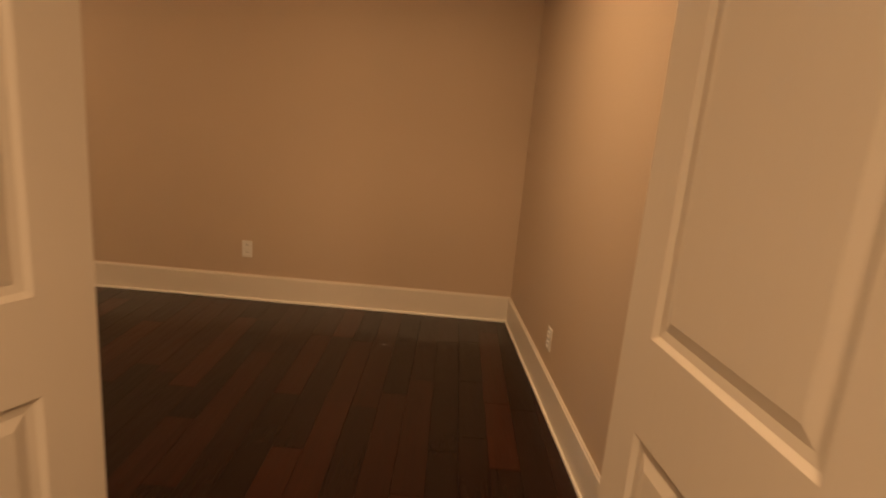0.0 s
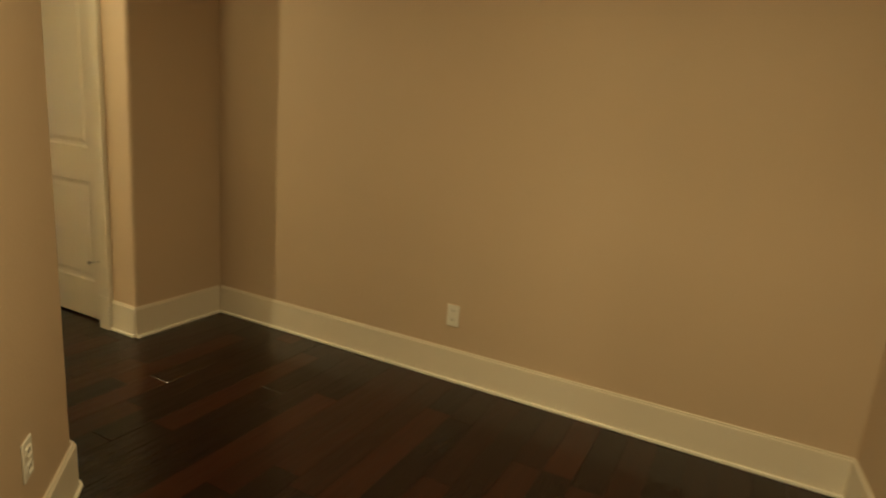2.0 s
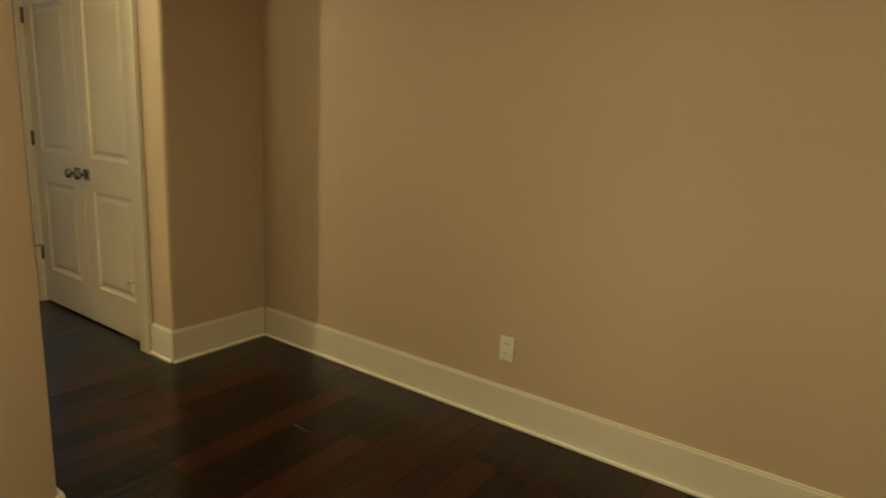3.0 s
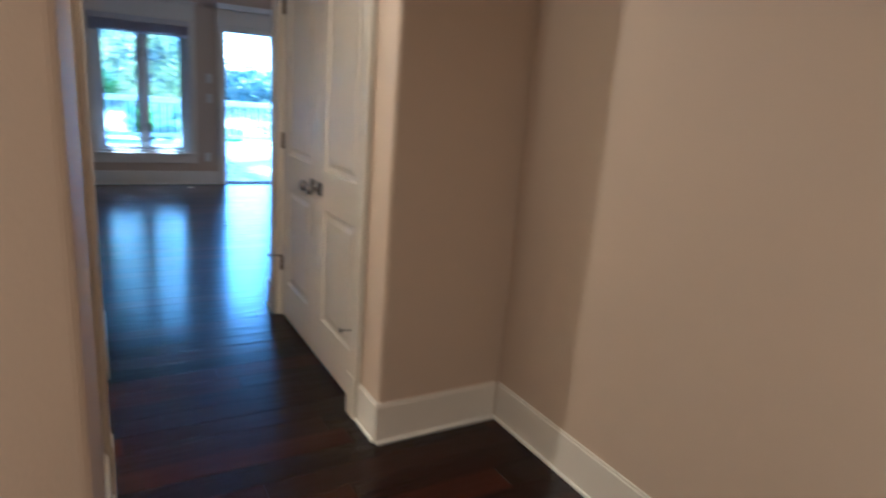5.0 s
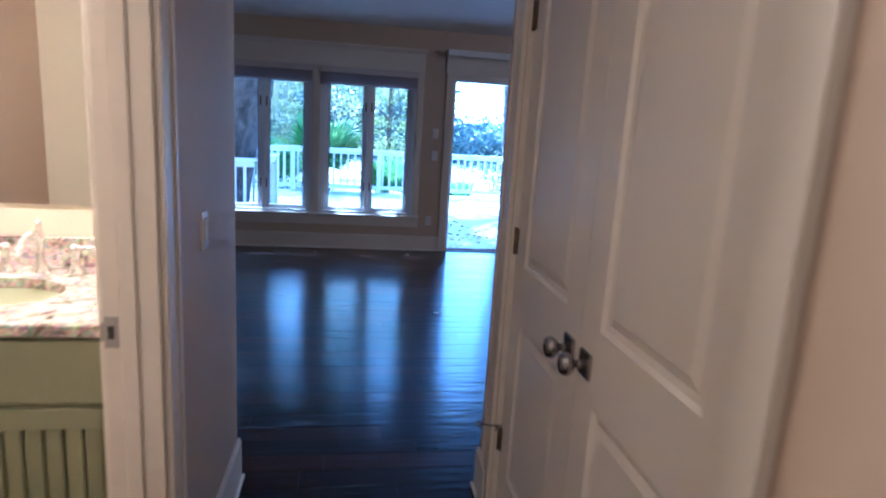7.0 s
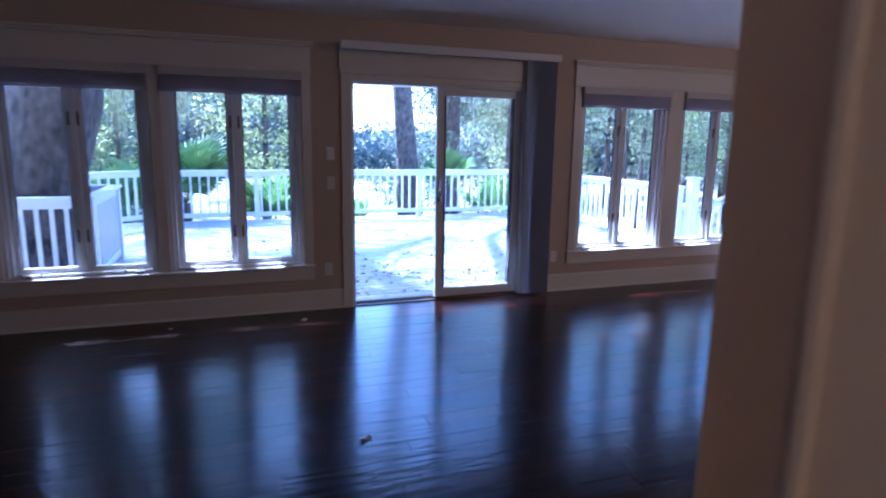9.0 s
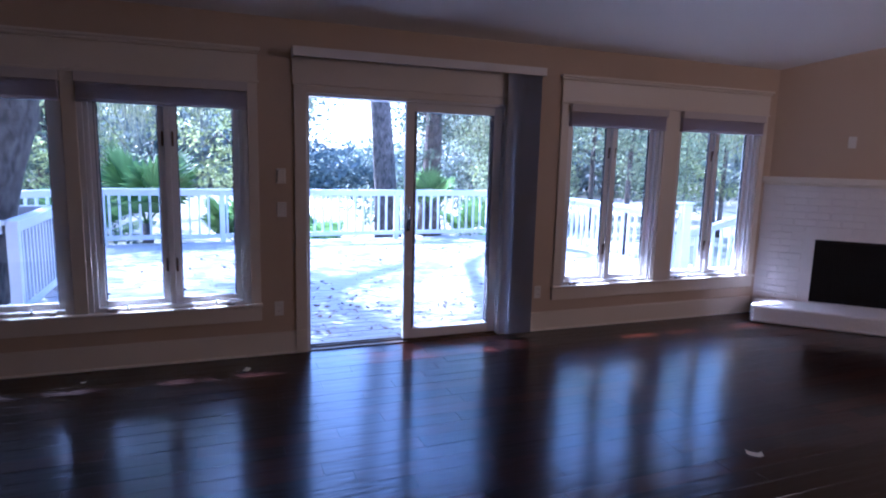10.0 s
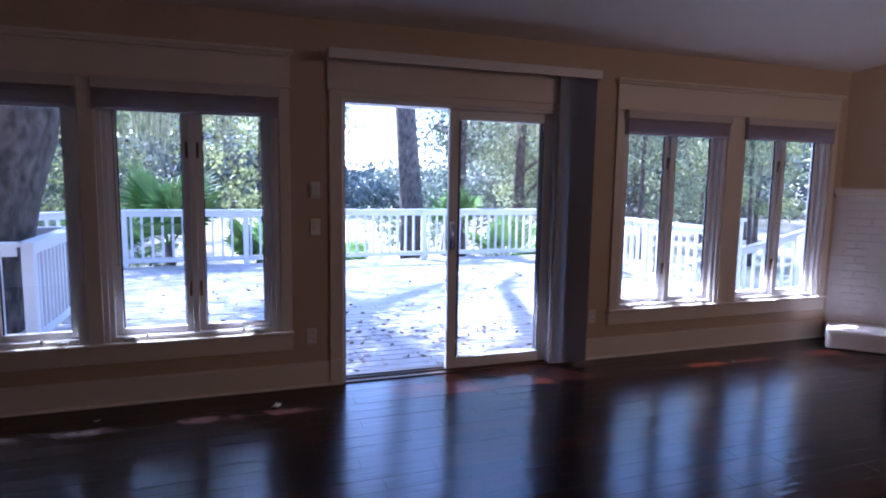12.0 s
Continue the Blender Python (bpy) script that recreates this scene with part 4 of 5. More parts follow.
def railing(p0, p1, post_at=(), label="white painted wooden deck railing", z0=DZ, z1=DZ, top=1.03, gap=0.165):
    """One straight run with posts, three rails and square balusters."""
    a, b = Vector((*p0, z0)), Vector((*p1, z1))
    d = b - a
    run = Vector((d.x, d.y, 0)).length
    ang = math.degrees(math.atan2(d.y, d.x))
    rise = (z1 - z0) / run
    ob = thing("deck_railing", label, "railing", tuple(a), "deck railings", ang)

    def bar(name, u0, u1, w, h0, h1):
        bm = box(bmesh.new(), u0, -w / 2, 0, u1, w / 2, h1 - h0)
        for v in bm.verts:
            v.co.z += h0 + rise * v.co.x
        part(name, bm, M_RAIL, ob)

    bar("cap_rail", -0.05, run + 0.05, 0.14, top - 0.036, top)
    bar("top_rail", 0, run, 0.04, top - 0.125, top - 0.0365)
    bar("bottom_rail", 0, run, 0.04, 0.09, 0.175)
    for u in post_at:
        part("post", box(bmesh.new(), u - 0.048, -0.05, rise * u, u + 0.048, 0.05, top - 0.037 + rise * u, 0.004), M_RAIL, ob)
    k = int(run / gap)
    me = None
    for i in range(1, k):
        u = i * run / k
        if any(abs(u - q) < 0.08 for q in post_at):
            continue
        if me is None:
            x = part("baluster", boxes((-0.019, -0.0195, 0.176, 0.019, 0.0195, top - 0.126)), M_RAIL, ob)
            me = x.data
        else:
            x = new("baluster", me)
            x.parent = ob
        x.location = (u, 0, rise * u)
    return ob


railing((-1.95, 14.15), (6.35, 14.15), (0.05, 2.07, 5.53, 8.25))
railing((6.35, 14.08), (6.35, 9.05), (1.7, 3.4, 4.98))
railing((-1.86, 8.72), (-1.86, 10.45), (0.05, 1.68), gap=0.13)
railing((-3.75, 8.72), (-1.94, 8.72), (0.05,), gap=0.13)
railing((-1.95, 14.15), (-4.6, 12.1), (3.3,))
railing((-1.94, 10.45), (-3.75, 10.45), (1.75,), gap=0.13)
railing((7.55, 8.75), (7.55, 11.0), (0.05, 2.2), "white painted sloping stair railing", DZ, GZ - 0.0)
railing((-4.6, 12.1), (-7.6, 12.1), (2.9,))
nw = tagged(part("newel_post", box(bmesh.new(), 6.42, 8.90, DZ, 6.56, 9.04, 0.98, 0.006), M_RAIL), "white painted square newel post on the deck", "post")
part("post_cap", box(bmesh.new(), 6.395, 8.875, 0.981, 6.585, 9.065, 1.02, 0.012, 2), M_RAIL, nw)
stairs = thing("deck_stairs", "white painted wooden deck stairs", "stairs")
for k in range(4):
    part("tread", box(bmesh.new(), 6.5, 9.12 + k * 0.28, DZ - 0.19 - k * 0.17, 7.5, 9.40 + k * 0.28, DZ - 0.15 - k * 0.17, 0.004), M_RAIL, stairs)
    part("riser", boxes((6.5, 9.122 + k * 0.28, max(GZ, DZ - 0.36 - k * 0.17), 7.5, 9.14 + k * 0.28, DZ - 0.191 - k * 0.17)), M_RAIL, stairs)

# ---- trees and plants ----


def leaf_mat(name, c0, c1, trans=0.35):
    mat, n, l, b = nodes_of(name)
    geo = n.new("ShaderNodeNewGeometry")
    r = n.new("ShaderNodeValToRGB")
    r.color_ramp.elements[0].color = (*c0, 1)
    r.color_ramp.elements[1].color = (*c1, 1)
    l.new(geo.outputs["Random Per Island"], r.inputs[0])
    l.new(r.outputs[0], b.inputs["Base Color"])
    b.inputs["Roughness"].default_value = 0.45
    tr = n.new("ShaderNodeBsdfTranslucent")
    l.new(r.outputs[0], tr.inputs["Color"])
    mx = n.new("ShaderNodeMixShader")
    mx.inputs[0].default_value = trans
    l.new(b.outputs[0], mx.inputs[1])
    l.new(tr.outputs[0], mx.inputs[2])
    l.new(mx.outputs[0], n["Material Output"].inputs["Surface"])
    return mat


def bark_mat(name, c0, c1, stretch):
    mat, n, l, b = nodes_of(name)
    co = n.new("ShaderNodeTexCoord")
    mp = n.new("ShaderNodeMapping")
    mp.inputs["Scale"].default_value = stretch
    no = n.new("ShaderNodeTexNoise")
    no.inputs["Scale"].default_value = 1.6
    no.inputs["Detail"].default_value = 9
    no.inputs["Roughness"].default_value = 0.66
    l.new(co.outputs["Object"], mp.inputs["Vector"])
    l.new(mp.outputs[0], no.inputs["Vector"])
    r = n.new("ShaderNodeValToRGB")
    r.color_ramp.elements[0].position, r.color_ramp.elements[1].position = 0.35, 0.68
    r.color_ramp.elements[0].color = (*c0, 1)
    r.color_ramp.elements[1].color = (*c1, 1)
    l.new(no.outputs["Fac"], r.inputs[0])
    l.new(r.outputs[0], b.inputs["Base Color"])
    b.inputs["Roughness"].default_value = 0.9
    bp = n.new("ShaderNodeBump")
    bp.inputs["Strength"].default_value = 0.9
    bp.inputs["Distance"].default_value = 0.06
    l.new(no.outputs["Fac"], bp.inputs["Height"])
    l.new(bp.outputs[0], b.inputs["Normal"])
    return mat


M_LEAF = leaf_mat("oak_leaf", (0.09, 0.12, 0.075), (0.27, 0.32, 0.18), 0.6)
M_LEAF2 = leaf_mat("bright_leaf", (0.13, 0.17, 0.07), (0.34, 0.38, 0.16), 0.6)
M_LEAF3 = leaf_mat("dark_leaf", (0.05, 0.08, 0.06), (0.15, 0.19, 0.13), 0.5)
M_PALM = leaf_mat("palm_leaf", (0.08, 0.16, 0.05), (0.18, 0.30, 0.09), 0.5)
# Distance haze is put into this paler, bluer leaf colour.
M_FAR_HAZE = leaf_mat("hazy_far_leaf", (0.09, 0.125, 0.12), (0.24, 0.29, 0.26), 0.5)
M_MOSS = leaf_mat("hanging_moss", (0.22, 0.23, 0.13), (0.42, 0.42, 0.26), 0.35)
M_DEAD = leaf_mat("dead_leaf", (0.10, 0.065, 0.04), (0.26, 0.19, 0.12), 0.1)
M_BARK = bark_mat("oak_bark", (0.016, 0.013, 0.011), (0.15, 0.125, 0.105), (6.5, 6.5, 3.6))
M_BARK2 = bark_mat("pine_bark", (0.030, 0.026, 0.024), (0.17, 0.145, 0.13), (7.5, 7.5, 3.4))
rng = np.random.default_rng(7)


def leaf_mesh(name, centres, size, mat, flat=0.0):
    """Small four-sided leaves, each folded at its rib, one at each centre."""
    k = len(centres)
    a = rng.normal(size=(k, 3))
    a[:, 2] *= 1 - flat
    a /= np.linalg.norm(a, axis=1)[:, None]
    b = rng.normal(size=(k, 3))
    b[:, 2] *= 1 - flat
    b -= (a * b).sum(1)[:, None] * a
    b /= np.linalg.norm(b, axis=1)[:, None]
    c = np.cross(a, b)
    s = size * rng.uniform(0.6, 1.3, (k, 1))
    p = np.stack([centres - a * s, centres + b * s * 0.42 + c * s * 0.12, centres + a * s, centres - b * s * 0.42 + c * s * 0.12], 1).reshape(-1, 3)
    i = np.arange(k) * 4
    faces = np.concatenate([np.stack([i, i + 1, i + 2], 1), np.stack([i, i + 2, i + 3], 1)])
    me = bpy.data.meshes.new(name)
    me.from_pydata(p.tolist(), [], faces.tolist())
    me.materials.append(mat)
    return me


def clumps(points, each, spread):
    pts = np.asarray(points)
    return (pts[:, None, :] + rng.normal(size=(len(pts), each, 3)) * np.asarray(spread)).reshape(-1, 3)


def limb(bm, pts, radii, seg=10, rough=0.06):
    """A bent tapering limb through pts."""
    rings = []
    for i, p in enumerate(pts):
        p = Vector(p)
        t = (Vector(pts[min(i + 1, len(pts) - 1)]) - Vector(pts[max(i - 1, 0)])).normalized()
        qd = t.to_track_quat("Z", "Y")
        rings.append([bm.verts.new(p + qd @ Vector((math.cos(2 * math.pi * k / seg), math.sin(2 * math.pi * k / seg), 0)) * radii[i] * (1 + rough * noise.noise(Vector((k * 1.7, i * 0.9, p.x))))) for k in range(seg)])
    for r0, r1 in zip(rings, rings[1:]):
        for k in range(seg):
            bm.faces.new((r0[k], r0[(k + 1) % seg], r1[(k + 1) % seg], r1[k])).smooth = True
    bm.faces.new(rings[-1])
    bm.faces.new(rings[0][::-1])
    return bm


# the live oak beside the deck
oak = thing("live_oak", "massive leaning live oak trunk with hanging moss", "tree", (-2.62, 9.75, GZ))
bm = bmesh.new()
pts = [(-0.12, 0, 0), (-0.12, 0, 0.7), (-0.03, 0, 1.4), (0.10, 0.0, 2.1), (0.30, 0.02, 2.9), (0.52, 0.05, 3.9), (0.9, 0.1, 5.0)]
limb(bm, pts, [0.66, 0.53, 0.48, 0.49, 0.50, 0.42, 0.32], 22, 0.14)
part("trunk", bm, M_BARK, oak)
limbs = [[(0.52, 0.05, 3.7), (1.5, 1.4, 4.0), (2.5, 3.0, 4.15), (3.7, 4.6, 4.5)], [(0.4, 0, 3.7), (-1.5, 0.5, 5.0), (-3.5, 1.5, 6.0)], [(0.9, 0.1, 4.9), (1.8, -0.6, 6.4), (3.2, -1.0, 7.6)],
    [(0.9, 0.1, 4.9), (0.8, 1.6, 6.5), (0.5, 3.4, 7.8)], [(0.5, 0.0, 3.3), (0.9, 0.9, 3.45), (1.35, 1.9, 3.35), (1.7, 2.9, 3.7)]]
for lp in limbs:
    part("limb", limb(bmesh.new(), lp, [0.20, 0.15, 0.10, 0.06][:len(lp)] if lp is not limbs[4] else [0.11, 0.08, 0.06, 0.03], 10), M_BARK, oak)
tips = []
for lp in limbs:
    for f in np.linspace(0.3, 1.0, 7):
        i = min(int(f * (len(lp) - 1)), len(lp) - 2)
        g = f * (len(lp) - 1) - i
        p = Vector(lp[i]).lerp(Vector(lp[i + 1]), g)
        for _ in range(3):
            tips.append((p.x + rng.normal() * 0.9, p.y + rng.normal() * 0.9, p.z + abs(rng.normal()) * 0.7 + 0.2))
# high canopy added out of view to shade the deck; gaps let sun through
for _ in range(330):
    x, y, z = rng.uniform(-8.5, 3.0), rng.uniform(6.5, 14.5), rng.uniform(10.0, 12.5)
    if x < 0.7 and noise.noise(Vector((x * 0.33, y * 0.33, 4.0))) > (-0.45 if x < -2.2 else 0.02):
        tips.append((x, y, z))
# further unseen clumps, added to shade the west part of the deck
for _ in range(150):
    x, y, z = rng.uniform(-8.5, -2.8), rng.uniform(4.8, 14.0), rng.uniform(10.0, 12.0)
    if noise.noise(Vector((x * 0.5, y * 0.5, 9.0))) > -0.3:
        tips.append((x, y, z))
# limbs that carry the added canopy
for p1 in ((-1.5, 8.5, 10.4), (1.2, 9.0, 10.6), (-4.5, 8.2, 10.3), (-6.0, 11.0, 10.8)):
    p0 = Vector((0.9, 0.1, 4.9))
    p1 = Vector(p1)
    part("limb", limb(bmesh.new(), [p0, p0.lerp(p1, 0.5) + Vector((0, 0, 1.2)), p1, p1 + (p1 - p0) * 0.3], [0.22, 0.16, 0.10, 0.03], 9), M_BARK, oak)
crown = new("crown", leaf_mesh("crown", clumps(tips, 150, (0.40, 0.40, 0.24)), 0.062, M_LEAF))
crown.parent = oak


def moss_part(parent, spots, lo=0.5, hi=1.3):
    bm = bmesh.new()
    for x, y, z in spots:
        for _ in range(16):
            px, py = x + rng.normal() * 0.10, y + rng.normal() * 0.10
            ln = rng.uniform(lo, hi)
            w = rng.uniform(0.006, 0.016)
            prev = None
            ang = rng.uniform(0, math.pi)
            ux, uy = math.cos(ang) * w, math.sin(ang) * w
            for s in range(5):
                zz = z - ln * s / 4
                wob = 0.03 * math.sin(s * 2.1 + px * 30)
                f = 1 - s / 4.6
                cur = (bm.verts.new((px + wob - ux * f, py - uy * f, zz)), bm.verts.new((px + wob + ux * f, py + uy * f, zz)))
                if prev:
                    bm.faces.new((prev[0], prev[1], cur[1], cur[0]))
                prev = cur
    tagged(part("moss", bm, M_MOSS, parent, "grey-green strands of hanging moss"), kind="stuff")


moss_part(oak, [(2.3 + rng.normal() * 0.35, 3.0 + rng.normal() * 0.5, 4.25) for _ in range(14)] + [(1.6 + rng.normal() * 0.3, 2.4 + rng.normal() * 0.4, 3.7) for _ in range(5)], 0.5, 1.35)


def trunk_tree(name, label, x, y, r, lean, height, crown_z, crown_n, mat_leaf, mat_bark, size, spread, leaves=60, low=0.0):
    size, leaves = size * 0.62, int(leaves * 2.1)
    t = thing(name, label, "tree", (x, y, GZ))
    bm = bmesh.new()
    k = 8
    pts = [(lean[0] * (i / k) ** 1.2 * height, lean[1] * i / k * height, height * i / k) for i in range(k + 1)]
    limb(bm, pts, [r * (1.25 if i == 0 else 1.0) * (1 - 0.65 * i / k) for i in range(k + 1)], 14, 0.12)
    part("trunk", bm, mat_bark, t)
    tips = []
    for j in range(7):
        z = crown_z + (height - crown_z) * (j / 7)
        g = rng.uniform(0, 2 * math.pi)
        ln = spread * rng.uniform(0.5, 1.0)
        f = z / height
        p0 = Vector((lean[0] * f ** 1.2 * height, lean[1] * f * height, z))
        p1 = p0 + Vector((math.cos(g) * ln * 0.5, math.sin(g) * ln * 0.5, 0.3 * ln))
        p2 = p0 + Vector((math.cos(g) * ln, math.sin(g) * ln, 0.25 * ln - low * rng.uniform(0, 1)))
        part("limb", limb(bmesh.new(), [p0, p1, p2], [r * 0.35, r * 0.22, r * 0.08], 7), mat_bark, t)
        for _ in range(crown_n // 7):
            w = rng.uniform(0.25, 1.1)
            c = p0.lerp(p2, w)
            tips.append((c.x + rng.normal() * spread * 0.22, c.y + rng.normal() * spread * 0.22, c.z + rng.normal() * spread * 0.16 - low * rng.uniform(0, 0.6)))
    ob = new("crown", leaf_mesh("crown", clumps(tips, leaves, (spread * 0.10, spread * 0.10, spread * 0.07)), size, mat_leaf))
    ob.parent = t
    return t


pine = trunk_tree("pine_tree", "tall pine with a thick scaly grey trunk", 4.02, 16.2, 0.30, (-0.085, 0.0), 13.0, 7.0, 45, M_LEAF, M_BARK2, 0.13, 3.2)
bm = bmesh.new()
limb(bm, [(-0.32, 0, 4.35), (-0.55, -0.1, 4.5), (-0.62, -0.12, 4.55)], [0.13, 0.10, 0.07], 8)
part("limb_stub", bm, M_BARK2, pine, "sawn limb stub")
trunk_tree("oak_tree", "dark leaning oak trunk with dense foliage", 6.6, 20.5, 0.34, (0.04, 0.0), 10.0, 2.4, 90, M_LEAF3, M_BARK, 0.13, 3.2, 55, 1.4)
near_a = trunk_tree("oak_tree", "leafy oak with drooping green boughs", 9.6, 22.0, 0.22, (0.02, 0.0), 9.0, 1.6, 100, M_LEAF, M_BARK, 0.14, 3.6, 42, 1.6)
near_b = trunk_tree("young_tree", "slim young tree with bright green leaves", 0.6, 19.5, 0.10, (0.02, 0.0), 7.5, 2.6, 70, M_LEAF2, M_BARK, 0.12, 2.6, 40, 1.2)
near_c = trunk_tree("cedar_tree", "dark evergreen tree with low boughs", -5.2, 25.0, 0.16, (0.0, 0.0), 9.0, 1.0, 105, M_LEAF3, M_BARK, 0.15, 3.0, 42, 0.8)
slim = trunk_tree("slim_tree", "slim dark tree trunk with thin foliage", 12.2, 18.5, 0.085, (0.03, 0.02), 8.0, 3.4, 45, M_LEAF, M_BARK, 0.12, 2.2, 45, 0.6)
moss_part(near_b, [(rng.normal() * 1.5, rng.normal() * 0.8, 4.6 + rng.normal() * 0.5) for _ in range(16)], 0.6, 1.6)
moss_part(near_a, [(rng.normal() * 2.0, -1 + rng.normal() * 0.8, 4.8 + rng.normal() * 0.5) for _ in range(12)], 0.6, 1.6)
for src, rows in ((near_a, ((-5.5, 27, 40, 1.1), (15.5, 29, 200, 1.2), (21, 23, 120, 1.0), (-11, 24, 10, 1.1), (27, 33, 60, 1.4))),
        (near_b, ((-3.2, 20, 100, 0.9), (16.5, 18, 30, 0.9), (-8.5, 19, 300, 1.0), (12.4, 25, 75, 1.1))),
        (near_c, ((-8, 33, 30, 1.4), (24, 30, 80, 1.2), (18, 38, 10, 1.4), (-16, 30, 90, 1.4))),
        (slim, ((14.4, 16.2, 100, 0.9), (10.6, 15.6, 220, 0.95), (17.8, 22, 300, 1.1), (13.2, 21, 10, 1.2)))):
    for x, y, rz, s in rows:
        c = copy_thing(src, pose(x, y, GZ, 0, 0, rz))
        c.scale = (s, s, s)

# fan palms at the deck's edge


def fan_palm(label, x, y, n_fans, size, stem, seed):
    r = random.Random(seed)
    t = thing("fan_palm", label, "palm", (x, y, GZ), "fan palms")
    bm = limb(bmesh.new(), [(0, 0, 0), (0.02, 0, stem * 0.5), (0, 0.02, stem)], [0.13, 0.11, 0.10], 10, 0.2)
    part("stem", bm, M_BARK, t)
    for i in range(n_fans):
        az = 2 * math.pi * i / n_fans + r.uniform(-0.3, 0.3)
        el = r.uniform(0.35, 1.3)
        ln = size * r.uniform(0.55, 0.9)
        d = Vector((math.cos(az) * math.cos(el), math.sin(az) * math.cos(el), math.sin(el)))
        p0 = Vector((0, 0, stem))
        hub = p0 + d * ln
        bm = bmesh.new()
        rod(bm, p0, hub, 0.014, 0.008, 6)
        side = d.cross(Vector((0, 0, 1))).normalized()
        up = side.cross(d).normalized()
        blades = 26
        for k in range(blades):
            g = radians(-118 + 236 * k / (blades - 1))
            dirn = (d * math.cos(g) + side * math.sin(g)).normalized()
            L = size * (0.62 + 0.22 * math.cos(g)) * r.uniform(0.9, 1.05)
            nrm = up
            w = 0.050 * size
            across = dirn.cross(nrm).normalized() * w
            mid = hub + dirn * L * 0.62 + nrm * 0.03
            tip = hub + dirn * L + Vector((0, 0, -0.06 * L))
            vs = [bm.verts.new(q) for q in (hub, mid - across - nrm * 0.006, tip, mid + across - nrm * 0.006, mid + nrm * 0.008)]
            bm.faces.new((vs[0], vs[1], vs[4]))
            bm.faces.new((vs[1], vs[2], vs[4]))
            bm.faces.new((vs[0], vs[4], vs[3]))
            bm.faces.new((vs[4], vs[2], vs[3]))
        part("frond", bm, M_PALM, t)
    return t


fan_palm("broad green fan palm behind the deck railing", -1.30, 15.4, 11, 1.15, 1.05, 3)
fan_palm("green fan palm behind the deck railing", 0.55, 15.9, 11, 0.95, 0.35, 5)
fan_palm("small fan palm below the pine trunk", 4.62, 15.2, 7, 0.72, 1.35, 9)
fan_palm("low fan palm below the deck edge", 2.2, 15.6, 8, 0.75, 0.2, 12)
fan_palm("low fan palm below the deck edge", 6.4, 15.9, 10, 0.95, 0.3, 14)
fan_palm("low fan palm below the deck edge", -2.6, 16.5, 10, 1.0, 0.5, 15)

# shrubs under the trees, and the far woods
pts = [(x, rng.uniform(17, 30), GZ + abs(rng.normal()) * 0.5) for x in rng.uniform(-14, 9, 60) if not (1.5 < x < 5.6 or (-3 < x < 1 and rng.random() < 0.6))]
sh = new("shrubs", leaf_mesh("shrubs", clumps(pts, 120, (0.55, 0.55, 0.35)), 0.13, M_LEAF3))
tagged(sh, "low dark green shrubs under the trees", "shrubs", kind="stuff")
ang = np.radians(rng.uniform(25, 140, 1000))
rad = rng.uniform(44, 66, 1000)
hz = np.abs(rng.normal(size=1000)) * np.where((ang > radians(69)) & (ang < radians(82)), 1.0, 5.0)
fw = new("far_woods", leaf_mesh("far_woods", clumps(np.stack([rad * np.cos(ang), rad * np.sin(ang), GZ + hz], 1), 150, (1.1, 1.1, 0.8)), 0.30, M_FAR_HAZE))
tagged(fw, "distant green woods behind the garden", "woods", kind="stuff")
# leaves lying on the deck
dl = np.stack([rng.uniform(-1.5, 6, 800), rng.uniform(6.9, 13.8, 800), np.full(800, DZ + 0.012)], 1)
dl = np.concatenate([dl, np.stack([rng.normal(1.6, 1.3, 380), rng.normal(8.4, 0.55, 380), np.full(380, DZ + 0.012)], 1)])
ob = new("fallen_leaves", leaf_mesh("fallen_leaves", dl, 0.036, M_DEAD, 0.9))
tagged(ob, "brown fallen leaves scattered on the deck", "leaves", kind="stuff")

# ---- bricks of the fireplace ----
bl, bh, bj = 0.200, 0.062, 0.011
brick_me = None
for r in range(int((1.385 - HH) / (bh + bj))):
    z = HH + 0.004 + r * (bh + bj)
    y = F1 - 0.002 - (r % 2) * (bl + bj) / 2
    while y > F0 + bl:
        y0 = y - bl
        if not (z < FBT and y0 < FB1 + 0.01 and y > FB0 - 0.01):
            if brick_me is None:
                o = part("brick", box(bmesh.new(), -0.004, -bl / 2, 0, 0.010, bl / 2, bh, 0.004), M_BRICK, fp)
                brick_me = o.data
            else:
                o = new("brick", brick_me)
                o.parent = fp
            o.location = (0.002 + random.uniform(-0.0015, 0.003), (y + y0) / 2, z)
            o.rotation_euler = (random.uniform(-0.006, 0.006), 0, random.uniform(-0.010, 0.010))
        y = y0 - bj

# ---- floor boards, running along x ----
PW = 0.127
rnd = random.Random(11)
near_boards, far_boards = [], []
iy = 0
y = -4.9
while y < YW - 0.012:
    y1 = min(y + PW, YW - 0.012)
    if y < YC:
        x0, x1 = -6.5, XE
    elif y1 < YCE:
        x0, x1 = -3.1, XC + 0.1
    else:
        x0, x1 = -4.05, min(XR, XD + YW - y)
    x = x0 - rnd.uniform(0, 0.9)
    while x < x1:
        ln = rnd.choice((0.55, 0.75, 0.95, 1.2, 1.5))
        a, b = max(x, x0), min(x + ln, x1)
        if b - a > 0.02:
            row = (a + 0.0004, y + 0.0004, b - 0.0004, y1 - 0.0004, rnd.uniform(-0.0007, 0.0003))
            cx, cy = (a + b) / 2, (y + y1) / 2
            (near_boards if (-1.9 < cx < 1.0 and -3.4 < cy < -0.2) or (-0.95 < cx < 2.6 and -0.2 <= cy < 5.6) else far_boards).append(row)
        x += ln
    y += PW
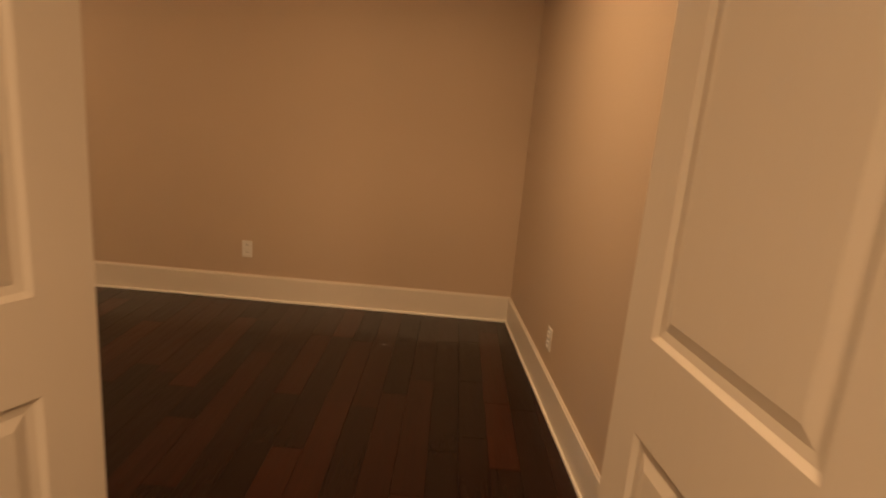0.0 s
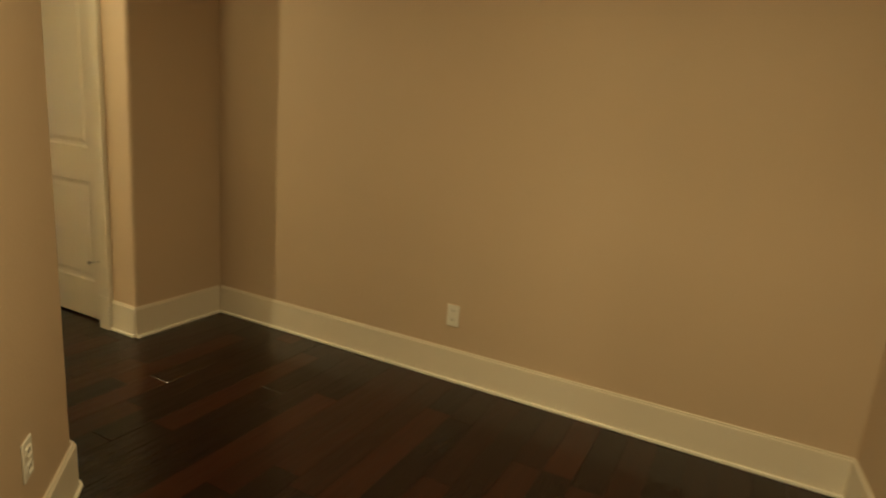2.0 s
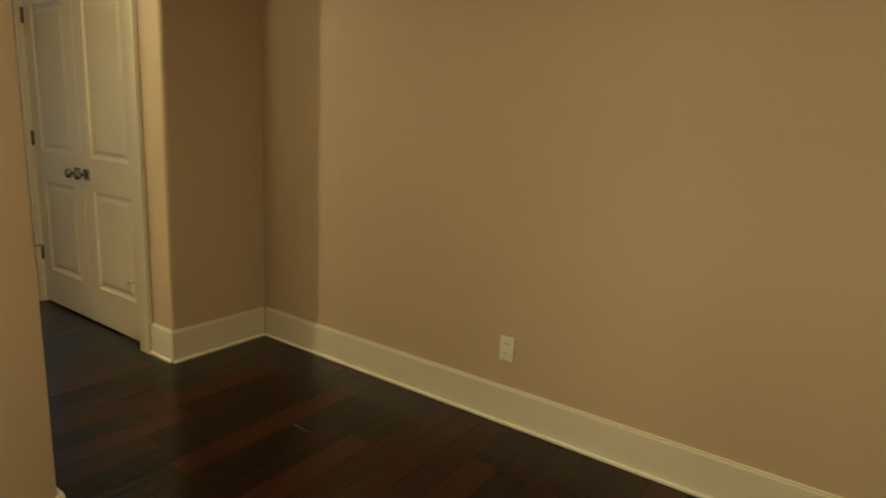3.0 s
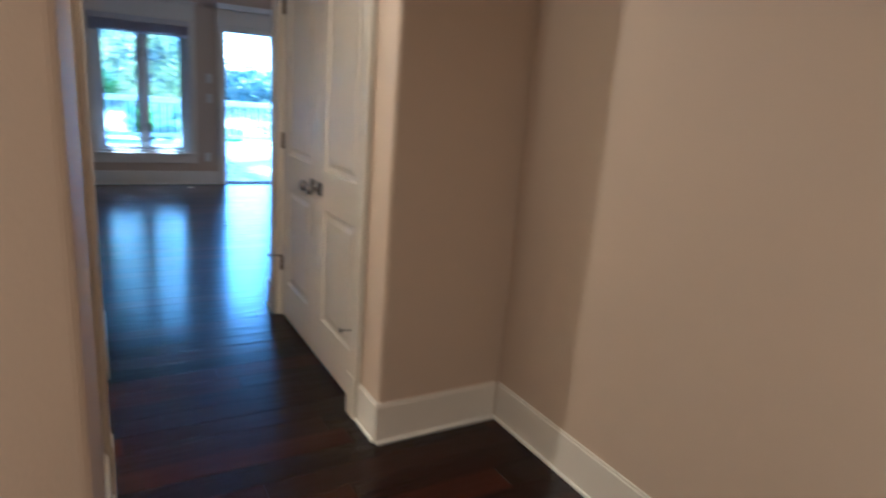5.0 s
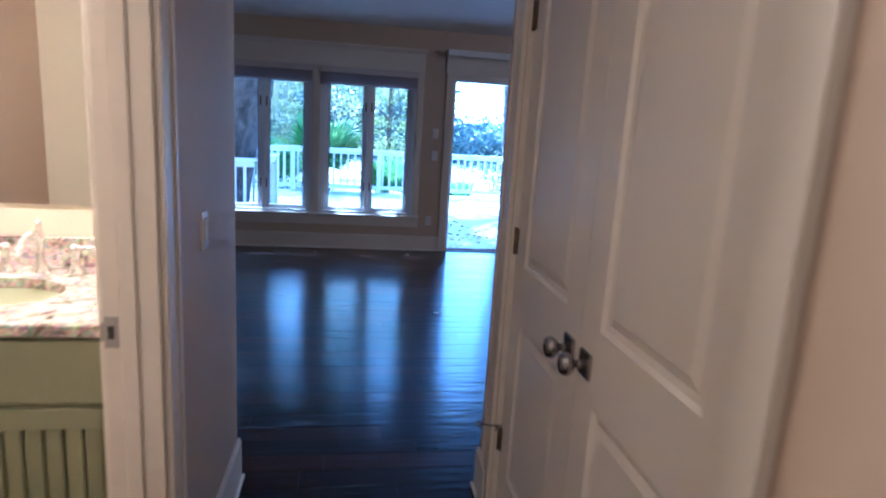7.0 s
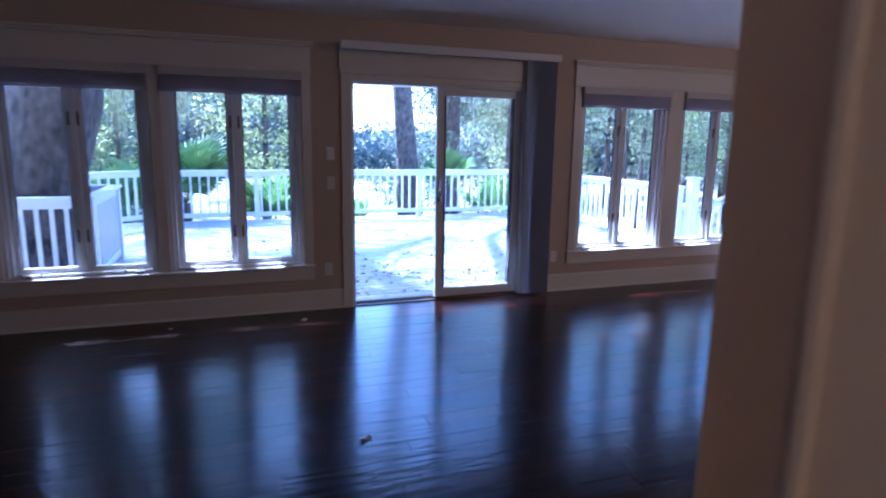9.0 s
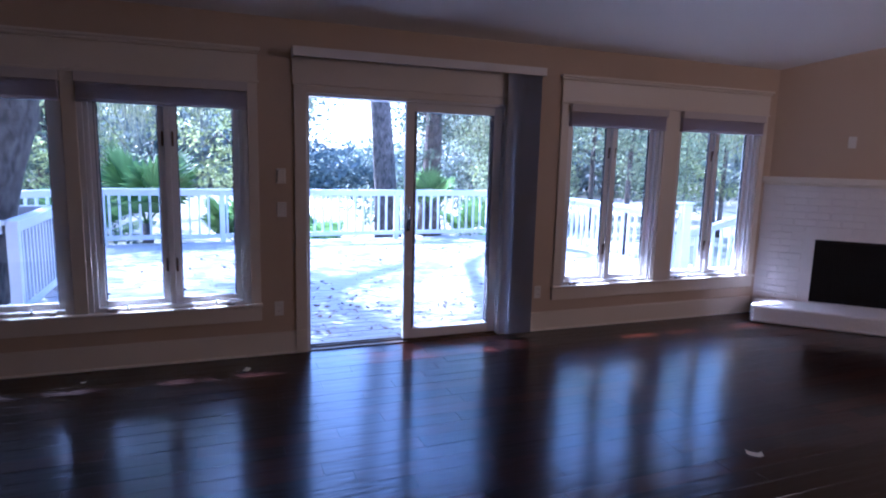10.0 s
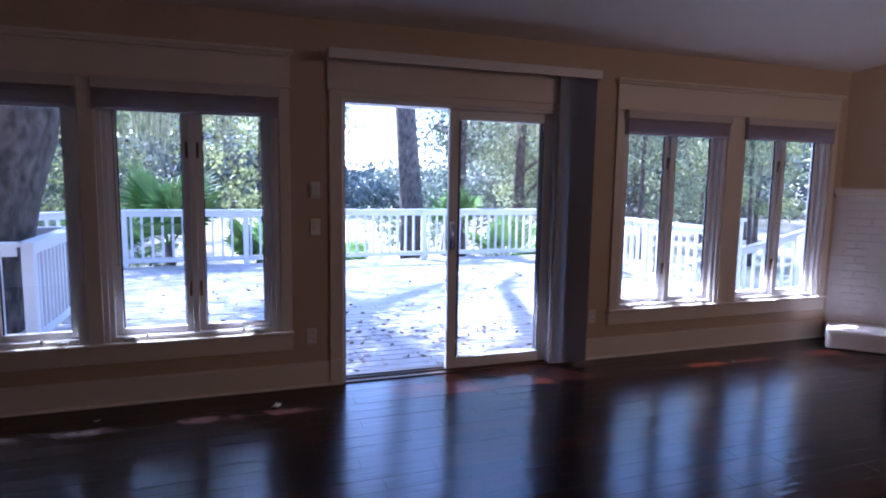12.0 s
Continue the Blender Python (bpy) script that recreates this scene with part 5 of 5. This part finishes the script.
near_boards.sort(key=lambda r: abs((r[0] + r[2]) / 2 - 0.3) + 0.3 * abs((r[1] + r[3]) / 2 - 2.5))
far_boards += near_boards[295:]
near_boards = near_boards[:295]


def board_geo(a, b0, c, d, dz):
    e = 0.0006
    v = [(a, b0, -0.012), (c, b0, -0.012), (c, d, -0.012), (a, d, -0.012), (a, b0, dz - e), (c, b0, dz - e), (c, d, dz - e), (a, d, dz - e),
        (a + e, b0 + e, dz), (c - e, b0 + e, dz), (c - e, d - e, dz), (a + e, d - e, dz)]
    f = [(0, 1, 5, 4), (1, 2, 6, 5), (2, 3, 7, 6), (3, 0, 4, 7), (4, 5, 9, 8), (5, 6, 10, 9), (6, 7, 11, 10), (7, 4, 8, 11), (8, 9, 10, 11)]
    return v, f


for row in near_boards:
    v, f = board_geo(*row)
    me = bpy.data.meshes.new("plank")
    me.from_pydata(v, [], f)
    me.materials.append(M_FLOOR)
    o = new("plank", me)
    o.parent = floor
vs, fs = [], []
for row in far_boards:
    v, f = board_geo(*row)
    fs += [tuple(q + len(vs) for q in g) for g in f]
    vs += v
me = bpy.data.meshes.new("planks")
me.from_pydata(vs, [], fs)
me.materials.append(M_FLOOR)
o = new("planks", me)
o.parent = floor
tagged(o, "dark hand-scraped hardwood planks", kind="stuff")

# ---- deck boards ----


def deck_mat(name):
    mat = painted(name, (0.40, 0.40, 0.415), 0.7, 60, 0.25, 0.16, stretch=(0.4, 4, 4))
    return mat


M_DECK = deck_mat("deck_paint")
# Near-black body: the shade under the boards is put into its colour.
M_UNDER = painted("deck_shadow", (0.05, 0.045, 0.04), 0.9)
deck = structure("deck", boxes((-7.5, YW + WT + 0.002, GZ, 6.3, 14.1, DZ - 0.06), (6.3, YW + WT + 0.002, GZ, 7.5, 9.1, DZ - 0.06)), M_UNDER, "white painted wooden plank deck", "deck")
y = YW + WT + 0.06
while y < 14.2:
    xr = 7.55 if y < 9.0 else 6.42
    cuts = [-7.5, rnd.uniform(-3.5, -1.5), rnd.uniform(0.2, 3.2), xr]
    for a, b in zip(cuts, cuts[1:]):
        me = bpy.data.meshes.new("deck_board")
        v, f = board_geo(a + 0.002, y, b - 0.002, y + 0.133, 0.0)
        me.from_pydata([(p[0], p[1], p[2] * (1 if p[2] > -0.01 else 2.6)) for p in v], [], f)
        me.materials.append(M_DECK)
        o = new("deck_board", me)
        o.parent = deck
        o.location = (0, 0, DZ + rnd.uniform(-0.002, 0.001))
    y += 0.145
